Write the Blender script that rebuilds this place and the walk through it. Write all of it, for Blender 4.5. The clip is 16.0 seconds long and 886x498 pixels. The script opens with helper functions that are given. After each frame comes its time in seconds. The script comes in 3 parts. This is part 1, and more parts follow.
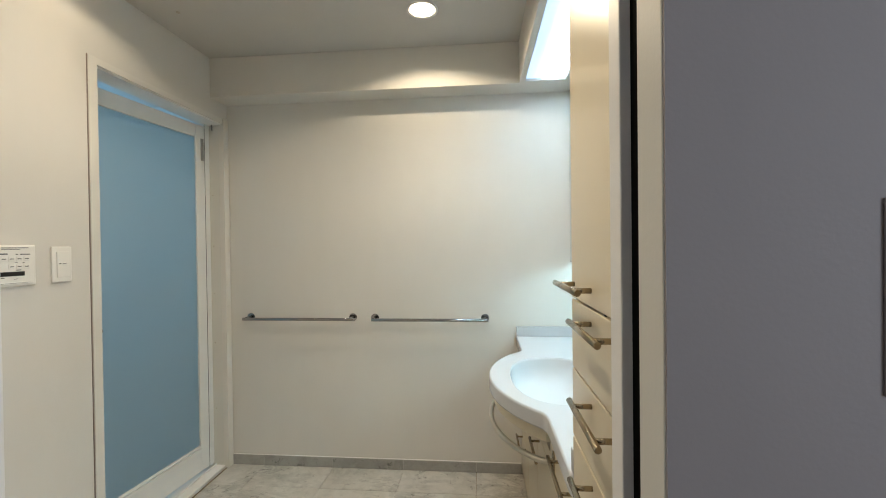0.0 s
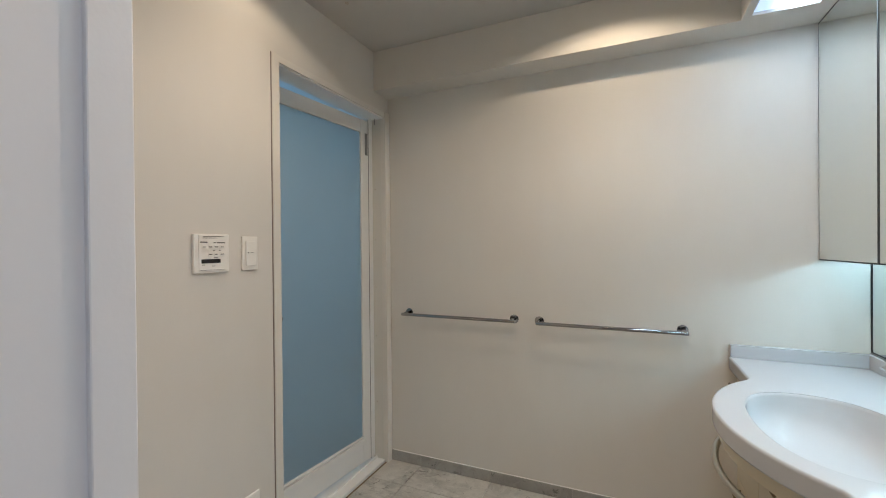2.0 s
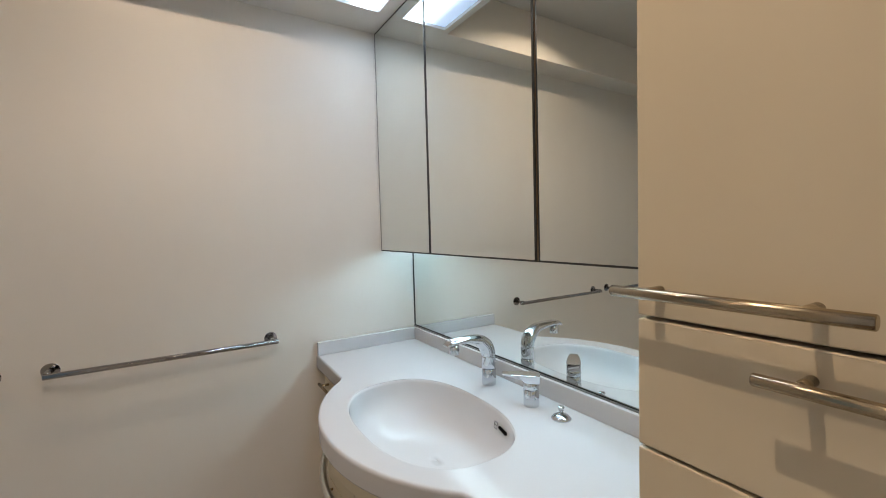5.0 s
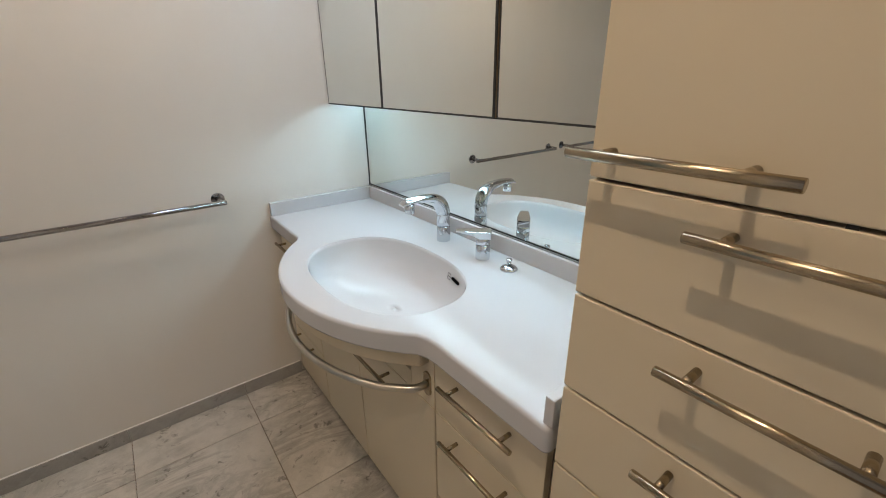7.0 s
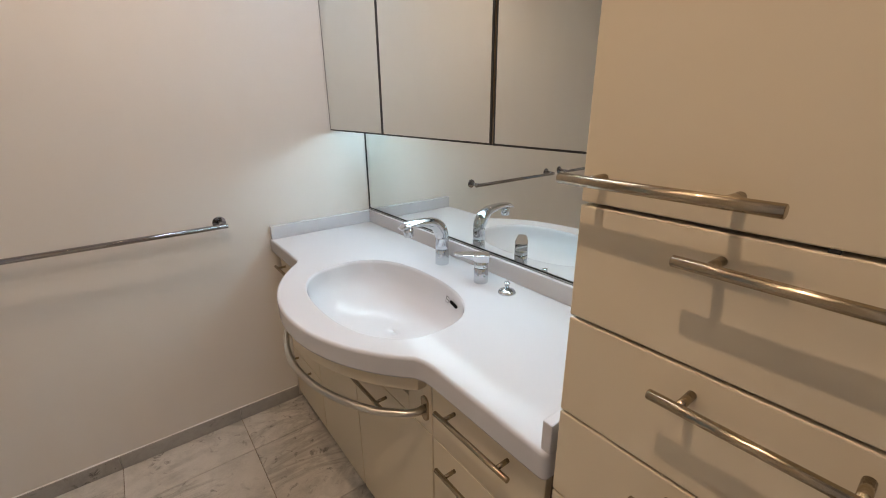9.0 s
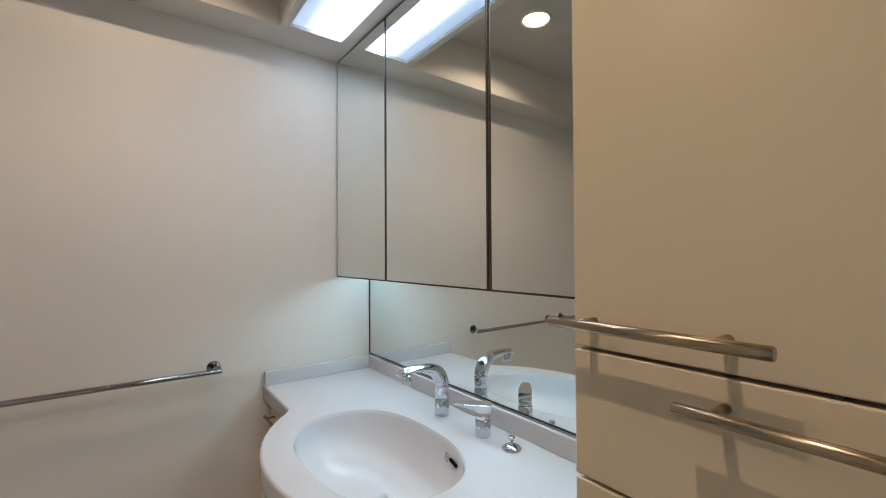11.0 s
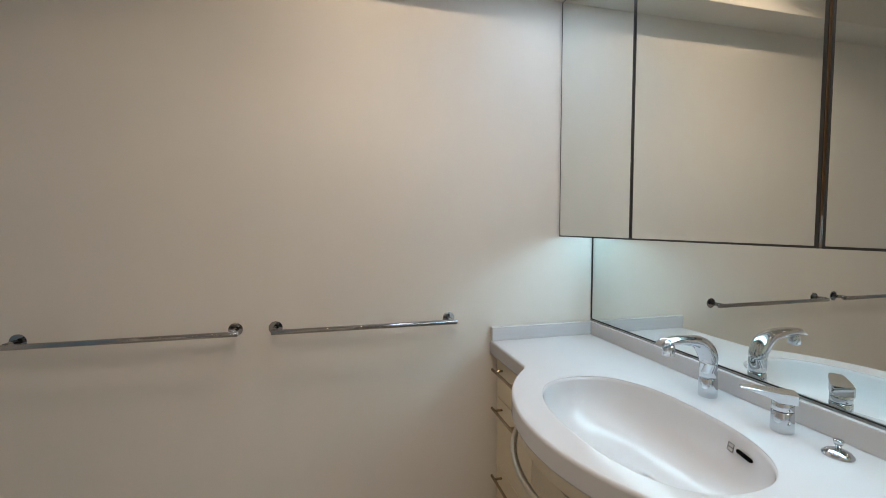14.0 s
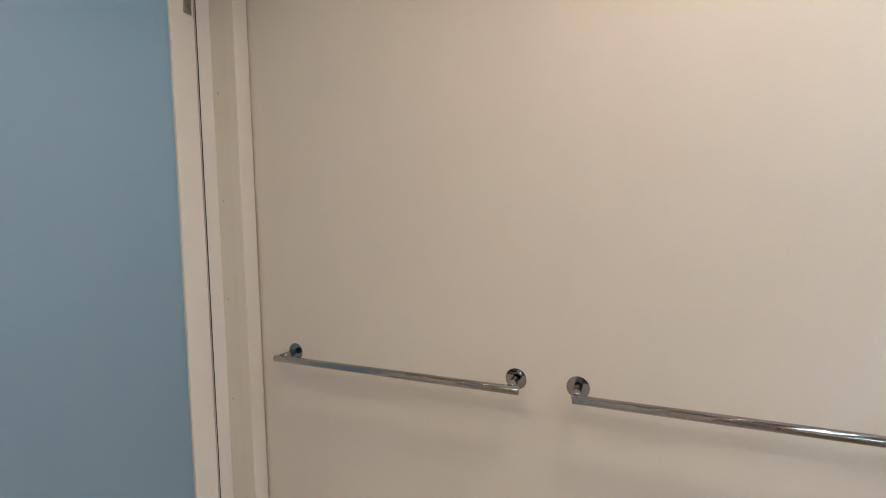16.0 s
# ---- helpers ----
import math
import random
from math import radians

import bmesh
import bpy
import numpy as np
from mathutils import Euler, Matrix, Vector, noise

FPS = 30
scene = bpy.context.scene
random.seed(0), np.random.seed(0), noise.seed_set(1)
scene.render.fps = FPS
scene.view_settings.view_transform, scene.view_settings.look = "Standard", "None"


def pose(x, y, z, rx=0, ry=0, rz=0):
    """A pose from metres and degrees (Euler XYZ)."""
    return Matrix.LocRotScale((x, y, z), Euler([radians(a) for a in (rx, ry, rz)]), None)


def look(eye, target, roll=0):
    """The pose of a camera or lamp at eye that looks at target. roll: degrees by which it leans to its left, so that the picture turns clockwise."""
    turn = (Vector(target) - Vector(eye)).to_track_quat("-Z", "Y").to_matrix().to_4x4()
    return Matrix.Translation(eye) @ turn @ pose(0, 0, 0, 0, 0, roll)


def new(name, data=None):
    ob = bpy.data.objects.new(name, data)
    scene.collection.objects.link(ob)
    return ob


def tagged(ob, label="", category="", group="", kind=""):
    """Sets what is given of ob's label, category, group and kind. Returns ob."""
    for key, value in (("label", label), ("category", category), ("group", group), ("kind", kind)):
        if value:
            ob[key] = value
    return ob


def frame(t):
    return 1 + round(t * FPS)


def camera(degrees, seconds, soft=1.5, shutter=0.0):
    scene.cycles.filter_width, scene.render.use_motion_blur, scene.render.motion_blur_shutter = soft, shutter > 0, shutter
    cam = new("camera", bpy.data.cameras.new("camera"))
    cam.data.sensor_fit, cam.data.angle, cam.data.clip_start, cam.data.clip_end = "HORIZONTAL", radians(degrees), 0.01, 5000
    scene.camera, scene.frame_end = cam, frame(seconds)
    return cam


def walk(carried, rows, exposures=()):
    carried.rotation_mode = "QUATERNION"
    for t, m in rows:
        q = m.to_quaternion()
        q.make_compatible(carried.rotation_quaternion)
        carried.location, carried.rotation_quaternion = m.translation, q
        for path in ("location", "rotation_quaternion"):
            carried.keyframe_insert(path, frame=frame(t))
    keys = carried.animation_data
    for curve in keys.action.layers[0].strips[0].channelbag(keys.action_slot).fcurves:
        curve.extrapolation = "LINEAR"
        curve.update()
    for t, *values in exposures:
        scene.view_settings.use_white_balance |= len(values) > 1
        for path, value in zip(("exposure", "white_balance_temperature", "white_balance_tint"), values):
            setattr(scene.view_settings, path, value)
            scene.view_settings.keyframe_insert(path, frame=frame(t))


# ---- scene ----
cam = camera(93.8, 16.0, soft=1.0)
PATH = [
    (0, (1.478, -2.367, 1.299), (1.300, -0.375, 1.281), -0.7),
    (0.5, (1.453, -2.321, 1.278), (0.961, -0.382, 1.260), -0.7),
    (1, (1.444, -2.294, 1.266), (0.729, -0.427, 1.253), -0.6),
    (1.5, (1.364, -2.233, 1.267), (0.539, -0.412, 1.257), -0.5),
    (2, (1.283, -2.133, 1.266), (0.465, -0.307, 1.255), -0.5),
    (2.5, (1.201, -1.947, 1.273), (0.529, -0.063, 1.258), -0.6),
    (3, (1.18, -1.806, 1.279), (0.799, 0.157, 1.258), -0.5),
    (3.5, (1.181, -1.73, 1.279), (1.288, 0.267, 1.271), -0.4),
    (4, (1.226, -1.715, 1.284), (1.788, 0.204, 1.278), -0.4),
    (4.2, (1.232, -1.722, 1.286), (1.953, 0.144, 1.28), -0.3),
    (6.3, (1.245, -1.711, 1.285), (2.431, -0.156, 0.868), -0.7),
    (6.5, (1.245, -1.71, 1.285), (2.418, -0.173, 0.773), -0.6),
    (7, (1.251, -1.71, 1.289), (2.376, -0.241, 0.53), -0.7),
    (7.5, (1.26, -1.709, 1.286), (2.334, -0.304, 0.352), -0.8),
    (8, (1.258, -1.712, 1.285), (2.318, -0.326, 0.307), -0.8),
    (8.5, (1.255, -1.713, 1.287), (2.35, -0.284, 0.416), -0.7),
    (9, (1.25, -1.72, 1.292), (2.4, -0.219, 0.638), -0.6),
    (9.5, (1.252, -1.728, 1.293), (2.446, -0.166, 0.926), -0.5),
    (10, (1.25, -1.734, 1.293), (2.462, -0.144, 1.222), -0.3),
    (10.2, (1.251, -1.736, 1.294), (2.463, -0.145, 1.326), -0.5),
    (12.3, (1.258, -1.737, 1.279), (2.443, -0.126, 1.277), -0.1),
    (12.5, (1.272, -1.745, 1.281), (2.418, -0.107, 1.229), -0.1),
    (13, (1.270, -1.756, 1.250), (2.251, -0.015, 1.153), -0.3),
    (13.5, (1.194, -1.679, 1.242), (1.956, 0.167, 1.13), -0.3),
    (14, (1.092, -1.563, 1.243), (1.573, 0.375, 1.133), -0.1),
    (14.4, (1.061, -1.443, 1.247), (1.233, 0.545, 1.117), -0.4),
    (14.5, (1.064, -1.417, 1.252), (1.178, 0.576, 1.12), -0.2),
    (15, (1.042, -1.274, 1.261), (0.883, 0.714, 1.107), -0.4),
    (15.5, (0.976, -1.099, 1.254), (0.57, 0.855, 1.113), -0.2),
    (16, (0.946, -0.889, 1.222), (0.158, 0.946, 1.118), -1.3),
]
EXPOSURES = [(0, 0.37, 6450, 2), (0.5, 0.25, 6500, 4), (1, 0.09, 6350, 6), (2, 0.04, 6400, 9), (2.5, 0.09, 6550, 10), (3, 0.08, 6450, 11), (3.5, 0.04, 6750, 13),
             (4, -0.12, 6800, 14), (6.5, -0.10, 6550, 12), (7.5, -0.01, 6950, 15), (8, 0.01, 7000, 16), (9, -0.04, 7100, 20), (10, -0.28, 6950, 18),
             (12.5, -0.26, 6400, 12), (13.5, -0.17, 6500, 12), (14.5, 0.00, 6800, 13), (15, 0.09, 6700, 14), (16, 0.39, 6850, 15)]
walk(cam, [(t, look(eye, target, roll)) for t, eye, target, roll in PATH], exposures=EXPOSURES)

# ---- exposure, world and daylight ----
world = bpy.data.worlds.new("sky")
scene.world = world
world.use_nodes = True
sky = world.node_tree.nodes.new("ShaderNodeTexSky")
sky.sky_type, sky.sun_disc, sky.sun_elevation, sky.sun_rotation = "NISHITA", False, radians(35), radians(200)
world.node_tree.links.new(sky.outputs[0], world.node_tree.nodes["Background"].inputs[0])
world.node_tree.nodes["Background"].inputs[1].default_value = 0.1

# room: west wall x = XW, north wall y = 0, east wall x = XE, south (entry) wall y = YS..YH
XW, XE, YS, YH = -0.025, 2.142, -1.93, -2.045
ZC, ZB = 2.365, 2.147
WARM, DAY = (1.0, 0.78, 0.565), (0.40, 0.715, 0.98)


def lamp(name, kind, m, power, colour, **settings):
    data = bpy.data.lights.new(name, kind)
    data.energy, data.color = power, colour
    if kind == "AREA":
        data.shape, data.size, data.size_y = "RECTANGLE", settings["size"], settings["size_y"]
    else:
        data.spot_size, data.spot_blend, data.shadow_soft_size = settings["angle"], settings["blend"], settings["radius"]
    ob = new(name, data)
    ob.matrix_world = m
    return ob


DOWNLIGHTS = [(1.23, -0.50, 12.0, 9.5), (0.31, -1.06, 9.5, 4.5), (1.10, -1.48, 24.0, 11.5)]
for dx, dy, power, spill in DOWNLIGHTS:
    # the reflector's beam, and the weaker light that the rim cuts off at a wide angle
    lamp("downlight_beam", "SPOT", pose(dx, dy, ZC - 0.012), power, WARM, angle=radians(112), blend=1.0, radius=0.012)
    lamp("downlight_spill", "SPOT", pose(dx, dy, ZC - 0.012), spill, WARM, angle=radians(149), blend=0.30, radius=0.010)
lamp("hall_window_light", "AREA", pose(2.98, -2.95, 1.45, 0, 90, 0), 12.5, (0.74, 0.82, 1.0), size=1.1, size_y=0.8)
lamp("bath_window_light", "AREA", pose(-1.80, -0.75, 1.76, 0, -90, 0), 9, DAY, size=0.55, size_y=1.2)


# ---- materials ----
def shader(name):
    m = bpy.data.materials.new(name)
    m.use_nodes = True
    return m, m.node_tree.nodes, m.node_tree.links, m.node_tree.nodes["Principled BSDF"]


def surface(name, colour, rough, metal=0.0, vary=0.04, scale=6.0, grain=300.0, bump=0.0, coat=0.0, stretch=(1, 1, 1), rough_vary=0.05, gloss=0.5):
    m, nodes, links, bsdf = shader(name)
    bsdf.inputs["Metallic"].default_value = metal
    bsdf.inputs["Specular IOR Level"].default_value = gloss
    bsdf.inputs["Coat Weight"].default_value = coat
    bsdf.inputs["Coat Roughness"].default_value = 0.08
    coord = nodes.new("ShaderNodeTexCoord")
    mapping = nodes.new("ShaderNodeMapping")
    mapping.inputs["Scale"].default_value = stretch
    links.new(coord.outputs["Object"], mapping.inputs[0])
    big = nodes.new("ShaderNodeTexNoise")
    big.inputs["Scale"].default_value, big.inputs["Detail"].default_value = scale, 5
    fine = nodes.new("ShaderNodeTexNoise")
    fine.inputs["Scale"].default_value, fine.inputs["Detail"].default_value = grain, 2
    links.new(mapping.outputs[0], big.inputs["Vector"])
    links.new(mapping.outputs[0], fine.inputs["Vector"])
    ramp = nodes.new("ShaderNodeMix")
    ramp.data_type = "RGBA"
    ramp.inputs["A"].default_value = (*[c * (1 - vary) for c in colour], 1)
    ramp.inputs["B"].default_value = (*[min(1, c * (1 + vary)) for c in colour], 1)
    links.new(big.outputs["Fac"], ramp.inputs["Factor"])
    links.new(ramp.outputs["Result"], bsdf.inputs["Base Color"])
    rr = nodes.new("ShaderNodeMapRange")
    rr.inputs["To Min"].default_value, rr.inputs["To Max"].default_value = max(0.02, rough - rough_vary), min(1, rough + rough_vary)
    links.new(big.outputs["Fac"], rr.inputs["Value"])
    links.new(rr.outputs[0], bsdf.inputs["Roughness"])
    if bump:
        b = nodes.new("ShaderNodeBump")
        b.inputs["Strength"].default_value, b.inputs["Distance"].default_value = bump, 0.002
        links.new(fine.outputs["Fac"], b.inputs["Height"])
        links.new(b.outputs[0], bsdf.inputs["Normal"])
    return m


def marble(name, base, vein, strength, rough=0.25, cloud_tone=None):
    """Pale marble: soft clouds, thin drifting veins in patches, small dark flecks."""
    m, nodes, links, bsdf = shader(name)
    coord, info = nodes.new("ShaderNodeTexCoord"), nodes.new("ShaderNodeObjectInfo")
    offset = nodes.new("ShaderNodeCombineXYZ")
    links.new(info.outputs["Random"], offset.inputs[0])
    links.new(info.outputs["Random"], offset.inputs[2])
    shift = nodes.new("ShaderNodeVectorMath")
    shift.operation = "MULTIPLY_ADD"
    links.new(offset.outputs[0], shift.inputs[0])
    shift.inputs[1].default_value = (31, 17, 53)
    links.new(coord.outputs["Object"], shift.inputs[2])
    skew = nodes.new("ShaderNodeMapping")
    skew.inputs["Rotation"].default_value = (0, 0, 0.7)
    skew.inputs["Scale"].default_value = (1.0, 2.6, 1.0)
    links.new(shift.outputs[0], skew.inputs[0])

    def clouds(scale, detail, roughness, distortion, source):
        n = nodes.new("ShaderNodeTexNoise")
        n.inputs["Scale"].default_value, n.inputs["Detail"].default_value = scale, detail
        n.inputs["Roughness"].default_value, n.inputs["Distortion"].default_value = roughness, distortion
        links.new(source.outputs[0], n.inputs["Vector"])
        return n

    def ranged(source, lo, hi, to):
        n = nodes.new("ShaderNodeMapRange")
        n.inputs["From Min"].default_value, n.inputs["From Max"].default_value, n.inputs["To Max"].default_value = lo, hi, to
        links.new(source, n.inputs["Value"])
        return n.outputs[0]

    def times(a, b):
        n = nodes.new("ShaderNodeMath")
        n.operation = "MULTIPLY"
        links.new(a, n.inputs[0])
        links.new(b, n.inputs[1])
        return n.outputs[0]

    def blend(factor, a, colour):
        n = nodes.new("ShaderNodeMix")
        n.data_type = "RGBA"
        links.new(factor, n.inputs["Factor"])
        if isinstance(a, tuple):
            n.inputs["A"].default_value = (*a, 1)
        else:
            links.new(a, n.inputs["A"])
        n.inputs["B"].default_value = (*colour, 1)
        return n.outputs["Result"]

    soft = clouds(3.5, 6, 0.6, 0.4, shift)
    patch = clouds(2.4, 3, 0.5, 0.6, shift)
    wide_clouds = clouds(1.9, 4, 0.55, 0.8, shift)
    drift = clouds(2.6, 7, 0.66, 1.2, skew)
    mottle = clouds(16.0, 7, 0.66, 0.5, shift)
    fleck = clouds(27.0, 4, 0.6, 0.7, shift)
    grain = clouds(170.0, 3, 0.6, 0.0, shift)
    colour = blend(ranged(soft.outputs["Fac"], 0.40, 0.66, 0.40), base, tuple(0.65 * b + 0.35 * v for b, v in zip(base, vein)))
    # wide clouds lean towards a darker, browner tone
    if cloud_tone:
        colour = blend(ranged(wide_clouds.outputs["Fac"], 0.38, 0.68, 0.55), colour, cloud_tone)
    colour = blend(ranged(mottle.outputs["Fac"], 0.44, 0.70, 0.75), colour, tuple(0.45 * b + 0.55 * v for b, v in zip(base, vein)))
    edge = nodes.new("ShaderNodeMath")
    edge.operation = "SUBTRACT"
    edge.inputs[1].default_value = 0.5
    links.new(drift.outputs["Fac"], edge.inputs[0])
    width = nodes.new("ShaderNodeMath")
    width.operation = "ABSOLUTE"
    links.new(edge.outputs[0], width.inputs[0])
    thin = ranged(width.outputs[0], 0.085, 0.0, 1.0)
    colour = blend(times(thin, ranged(patch.outputs["Fac"], 0.44, 0.62, 0.55 * strength)), colour, tuple(v * 0.8 for v in vein))
    colour = blend(times(ranged(fleck.outputs["Fac"], 0.595, 0.68, 1.0), ranged(patch.outputs["Fac"], 0.40, 0.60, 0.75)), colour, tuple(v * 0.36 for v in vein))
    colour = blend(ranged(grain.outputs["Fac"], 0.4, 0.8, 0.18), colour, vein)
    links.new(colour, bsdf.inputs["Base Color"])
    rr = nodes.new("ShaderNodeMapRange")
    rr.inputs["To Min"].default_value, rr.inputs["To Max"].default_value = rough - 0.08, rough + 0.14
    links.new(soft.outputs["Fac"], rr.inputs["Value"])
    links.new(rr.outputs[0], bsdf.inputs["Roughness"])
    b = nodes.new("ShaderNodeBump")
    b.inputs["Strength"].default_value, b.inputs["Distance"].default_value = 0.06, 0.001
    links.new(fleck.outputs["Fac"], b.inputs["Height"])
    links.new(b.outputs[0], bsdf.inputs["Normal"])
    return m


def glowing(name, colour, strength):
    m, nodes, links, bsdf = shader(name)
    bsdf.inputs["Base Color"].default_value = (0.8, 0.8, 0.8, 1)
    bsdf.inputs["Emission Color"].default_value = (*colour, 1)
    bsdf.inputs["Emission Strength"].default_value = strength
    return m


def tube_diffuser(name, centre):
    """An acrylic sheet lit by a fluorescent tube that runs along y behind it."""
    m, nodes, links, bsdf = shader(name)
    bsdf.inputs["Base Color"].default_value = (0.8, 0.82, 0.85, 1)
    bsdf.inputs["Roughness"].default_value = 0.35
    coord, split = nodes.new("ShaderNodeTexCoord"), nodes.new("ShaderNodeSeparateXYZ")
    links.new(coord.outputs["Object"], split.inputs[0])
    away = nodes.new("ShaderNodeMath")
    away.operation = "SUBTRACT"
    away.inputs[1].default_value = centre
    links.new(split.outputs["X"], away.inputs[0])
    size = nodes.new("ShaderNodeMath")
    size.operation = "ABSOLUTE"
    links.new(away.outputs[0], size.inputs[0])
    ramp = nodes.new("ShaderNodeValToRGB")
    e = ramp.color_ramp.elements
    e[0].position, e[0].color = 0.0, (0.95, 1.18, 1.40, 1)
    e[1].position, e[1].color = 1.0, (0.016, 0.025, 0.044, 1)
    for p, c in ((0.13, (0.80, 0.98, 1.16)), (0.30, (0.11, 0.15, 0.22)), (0.6, (0.026, 0.040, 0.066))):
        k = e.new(p)
        k.color = (*c, 1)
    scale = nodes.new("ShaderNodeMath")
    scale.operation = "MULTIPLY"
    scale.inputs[1].default_value = 6.5
    links.new(size.outputs[0], scale.inputs[0])
    links.new(scale.outputs[0], ramp.inputs["Fac"])
    links.new(ramp.outputs["Color"], bsdf.inputs["Emission Color"])
    bsdf.inputs["Emission Strength"].default_value = TUBE
    return m


def frosted(name, colour):
    m, nodes, links, bsdf = shader(name)
    out = nodes["Material Output"]
    through_glass = nodes.new("ShaderNodeBsdfTranslucent")
    through_glass.inputs["Color"].default_value = (*colour, 1)
    bsdf.inputs["Base Color"].default_value = (0.40, 0.46, 0.49, 1)
    bsdf.inputs["Roughness"].default_value = 0.5
    bsdf.inputs["Specular IOR Level"].default_value = 0.0
    mix = nodes.new("ShaderNodeMixShader")
    mix.inputs[0].default_value = 0.72
    links.new(bsdf.outputs[0], mix.inputs[1])
    links.new(through_glass.outputs[0], mix.inputs[2])
    sheen, edge, top = nodes.new("ShaderNodeBsdfGlossy"), nodes.new("ShaderNodeFresnel"), nodes.new("ShaderNodeMixShader")
    sheen.inputs["Roughness"].default_value = 0.02
    edge.inputs["IOR"].default_value = 1.42
    links.new(edge.outputs[0], top.inputs[0])
    links.new(mix.outputs[0], top.inputs[1])
    links.new(sheen.outputs[0], top.inputs[2])
    links.new(top.outputs[0], out.inputs["Surface"])
    grain = nodes.new("ShaderNodeTexNoise")
    grain.inputs["Scale"].default_value = 900
    b = nodes.new("ShaderNodeBump")
    b.inputs["Strength"].default_value, b.inputs["Distance"].default_value = 0.03, 0.0003
    links.new(grain.outputs["Fac"], b.inputs["Height"])
    links.new(b.outputs[0], bsdf.inputs["Normal"])
    return m


TUBE = 15.0
WALLPAPER = surface("wallpaper", (0.66, 0.64, 0.605), 0.72, vary=0.03, scale=9, grain=520, bump=0.15, stretch=(1, 1, 0.4))
CEILING = surface("ceiling_paper", (0.54, 0.525, 0.50), 0.8, vary=0.03, scale=7, grain=420, bump=0.25)
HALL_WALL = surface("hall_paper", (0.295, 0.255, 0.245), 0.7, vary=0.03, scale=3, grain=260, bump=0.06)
HALL_END = surface("unseen_hall_grey", (0.52, 0.49, 0.47), 0.7, vary=0.03, scale=3, grain=260, bump=0.06)
PAINT = surface("door_paint", (0.78, 0.77, 0.76), 0.42, vary=0.015, scale=4, grain=200, bump=0.05)
CASING = surface("casing_paint", (0.69, 0.67, 0.63), 0.5, vary=0.02, scale=4, grain=200, bump=0.05)
LINING = surface("lining_paint", (0.66, 0.65, 0.61), 0.45, vary=0.02, scale=4, grain=200, bump=0.05)
# near-black that paints the shade of deep slots onto shallow pieces
DARK = surface("recess_shade_black", (0.004, 0.004, 0.004), 0.9, vary=0.1, gloss=0.02)
JAMB_GREY = surface("grey_jamb", (0.60, 0.585, 0.54), 0.5, vary=0.03, scale=5, grain=200, bump=0.05)
BROWN_METAL = surface("dull_brown_plate", (0.225, 0.185, 0.165), 0.7, vary=0.08, scale=12)
LAMINATE = surface("cream_laminate", (0.62, 0.55, 0.415), 0.30, vary=0.012, scale=5, grain=160, bump=0.02, coat=0.25)
# carcass colour darkened to put shade into the gaps between fronts
CARCASS = surface("gap_shaded_carcass", (0.17, 0.145, 0.11), 0.5, vary=0.03)
SOLID = surface("white_solid_surface", (0.53, 0.545, 0.58), 0.055, vary=0.012, scale=8, grain=500, rough_vary=0.02, gloss=0.07)
CERAMIC = surface("white_ceramic", (0.60, 0.615, 0.645), 0.02, vary=0.008, rough_vary=0.005, gloss=0.18)
# base colour darkened in place of the dark surroundings the bars would mirror
BAR_CHROME = surface("darkened_chrome", (0.36, 0.36, 0.37), 0.05, metal=1.0, vary=0.03, scale=30, rough_vary=0.02)
CHROME = surface("chrome", (0.66, 0.685, 0.715), 0.03, metal=1.0, vary=0.01, rough_vary=0.02)
SATIN = surface("satin_nickel", (0.56, 0.535, 0.475), 0.30, metal=1.0, vary=0.05, scale=25, grain=500, bump=0.03, rough_vary=0.04)
NICKEL = surface("brushed_nickel", (0.385, 0.322, 0.228), 0.21, metal=1.0, vary=0.06, scale=30, grain=600, bump=0.02, stretch=(12, 0.4, 12), rough_vary=0.03)
MIRROR = surface("mirror_glass", (0.83, 0.87, 0.85), 0.02, metal=1.0, vary=0.0, rough_vary=0.0)
MIRROR_EDGE = surface("mirror_edge", (0.018, 0.02, 0.02), 0.35, vary=0.1)
EDGE_BROWN = surface("brown_edge_band", (0.22, 0.14, 0.075), 0.4, vary=0.08, scale=20)
ALU = surface("white_aluminium", (0.74, 0.74, 0.73), 0.35, vary=0.02, scale=5)
STEEL = surface("dull_steel", (0.33, 0.33, 0.325), 0.3, metal=1.0, vary=0.06, scale=20)
PLASTIC = surface("white_plastic", (0.80, 0.79, 0.76), 0.35, vary=0.01)
PRINT = surface("grey_print", (0.10, 0.10, 0.11), 0.5, vary=0.05)
# real black plastic, also used to paint shade in gaps and under fronts
BLACK = surface("black_plastic_and_gaps", (0.012, 0.012, 0.013), 0.15, vary=0.1)
FROST = frosted("frosted_glass", (0.80, 0.925, 0.96))
FLOOR = marble("floor_marble", (0.60, 0.575, 0.53), (0.25, 0.24, 0.215), 1.0, 0.30, cloud_tone=(0.40, 0.365, 0.32))
SKIRT = marble("grey_marble", (0.37, 0.365, 0.35), (0.20, 0.195, 0.185), 0.6, 0.35)
GROUT = surface("grout", (0.20, 0.14, 0.09), 0.9, vary=0.15, scale=20)
HALL_FLOOR = surface("hall_boards", (0.30, 0.21, 0.13), 0.4, vary=0.2, scale=4, stretch=(8, 1, 1))
LAMP_GLOW = glowing("downlight_glow", (1.0, 0.80, 0.55), 9.0)
TUBE_GLOW = tube_diffuser("tube_diffuser", 1.862)
BATH = surface("bath_panel", (0.72, 0.76, 0.80), 0.4, vary=0.02)
STRIP_GLOW = glowing("strip_glow", (0.57, 0.86, 1.0), 14.8)
STONE = surface("bath_floor_dark", (0.30, 0.31, 0.32), 0.5, vary=0.08, scale=12)
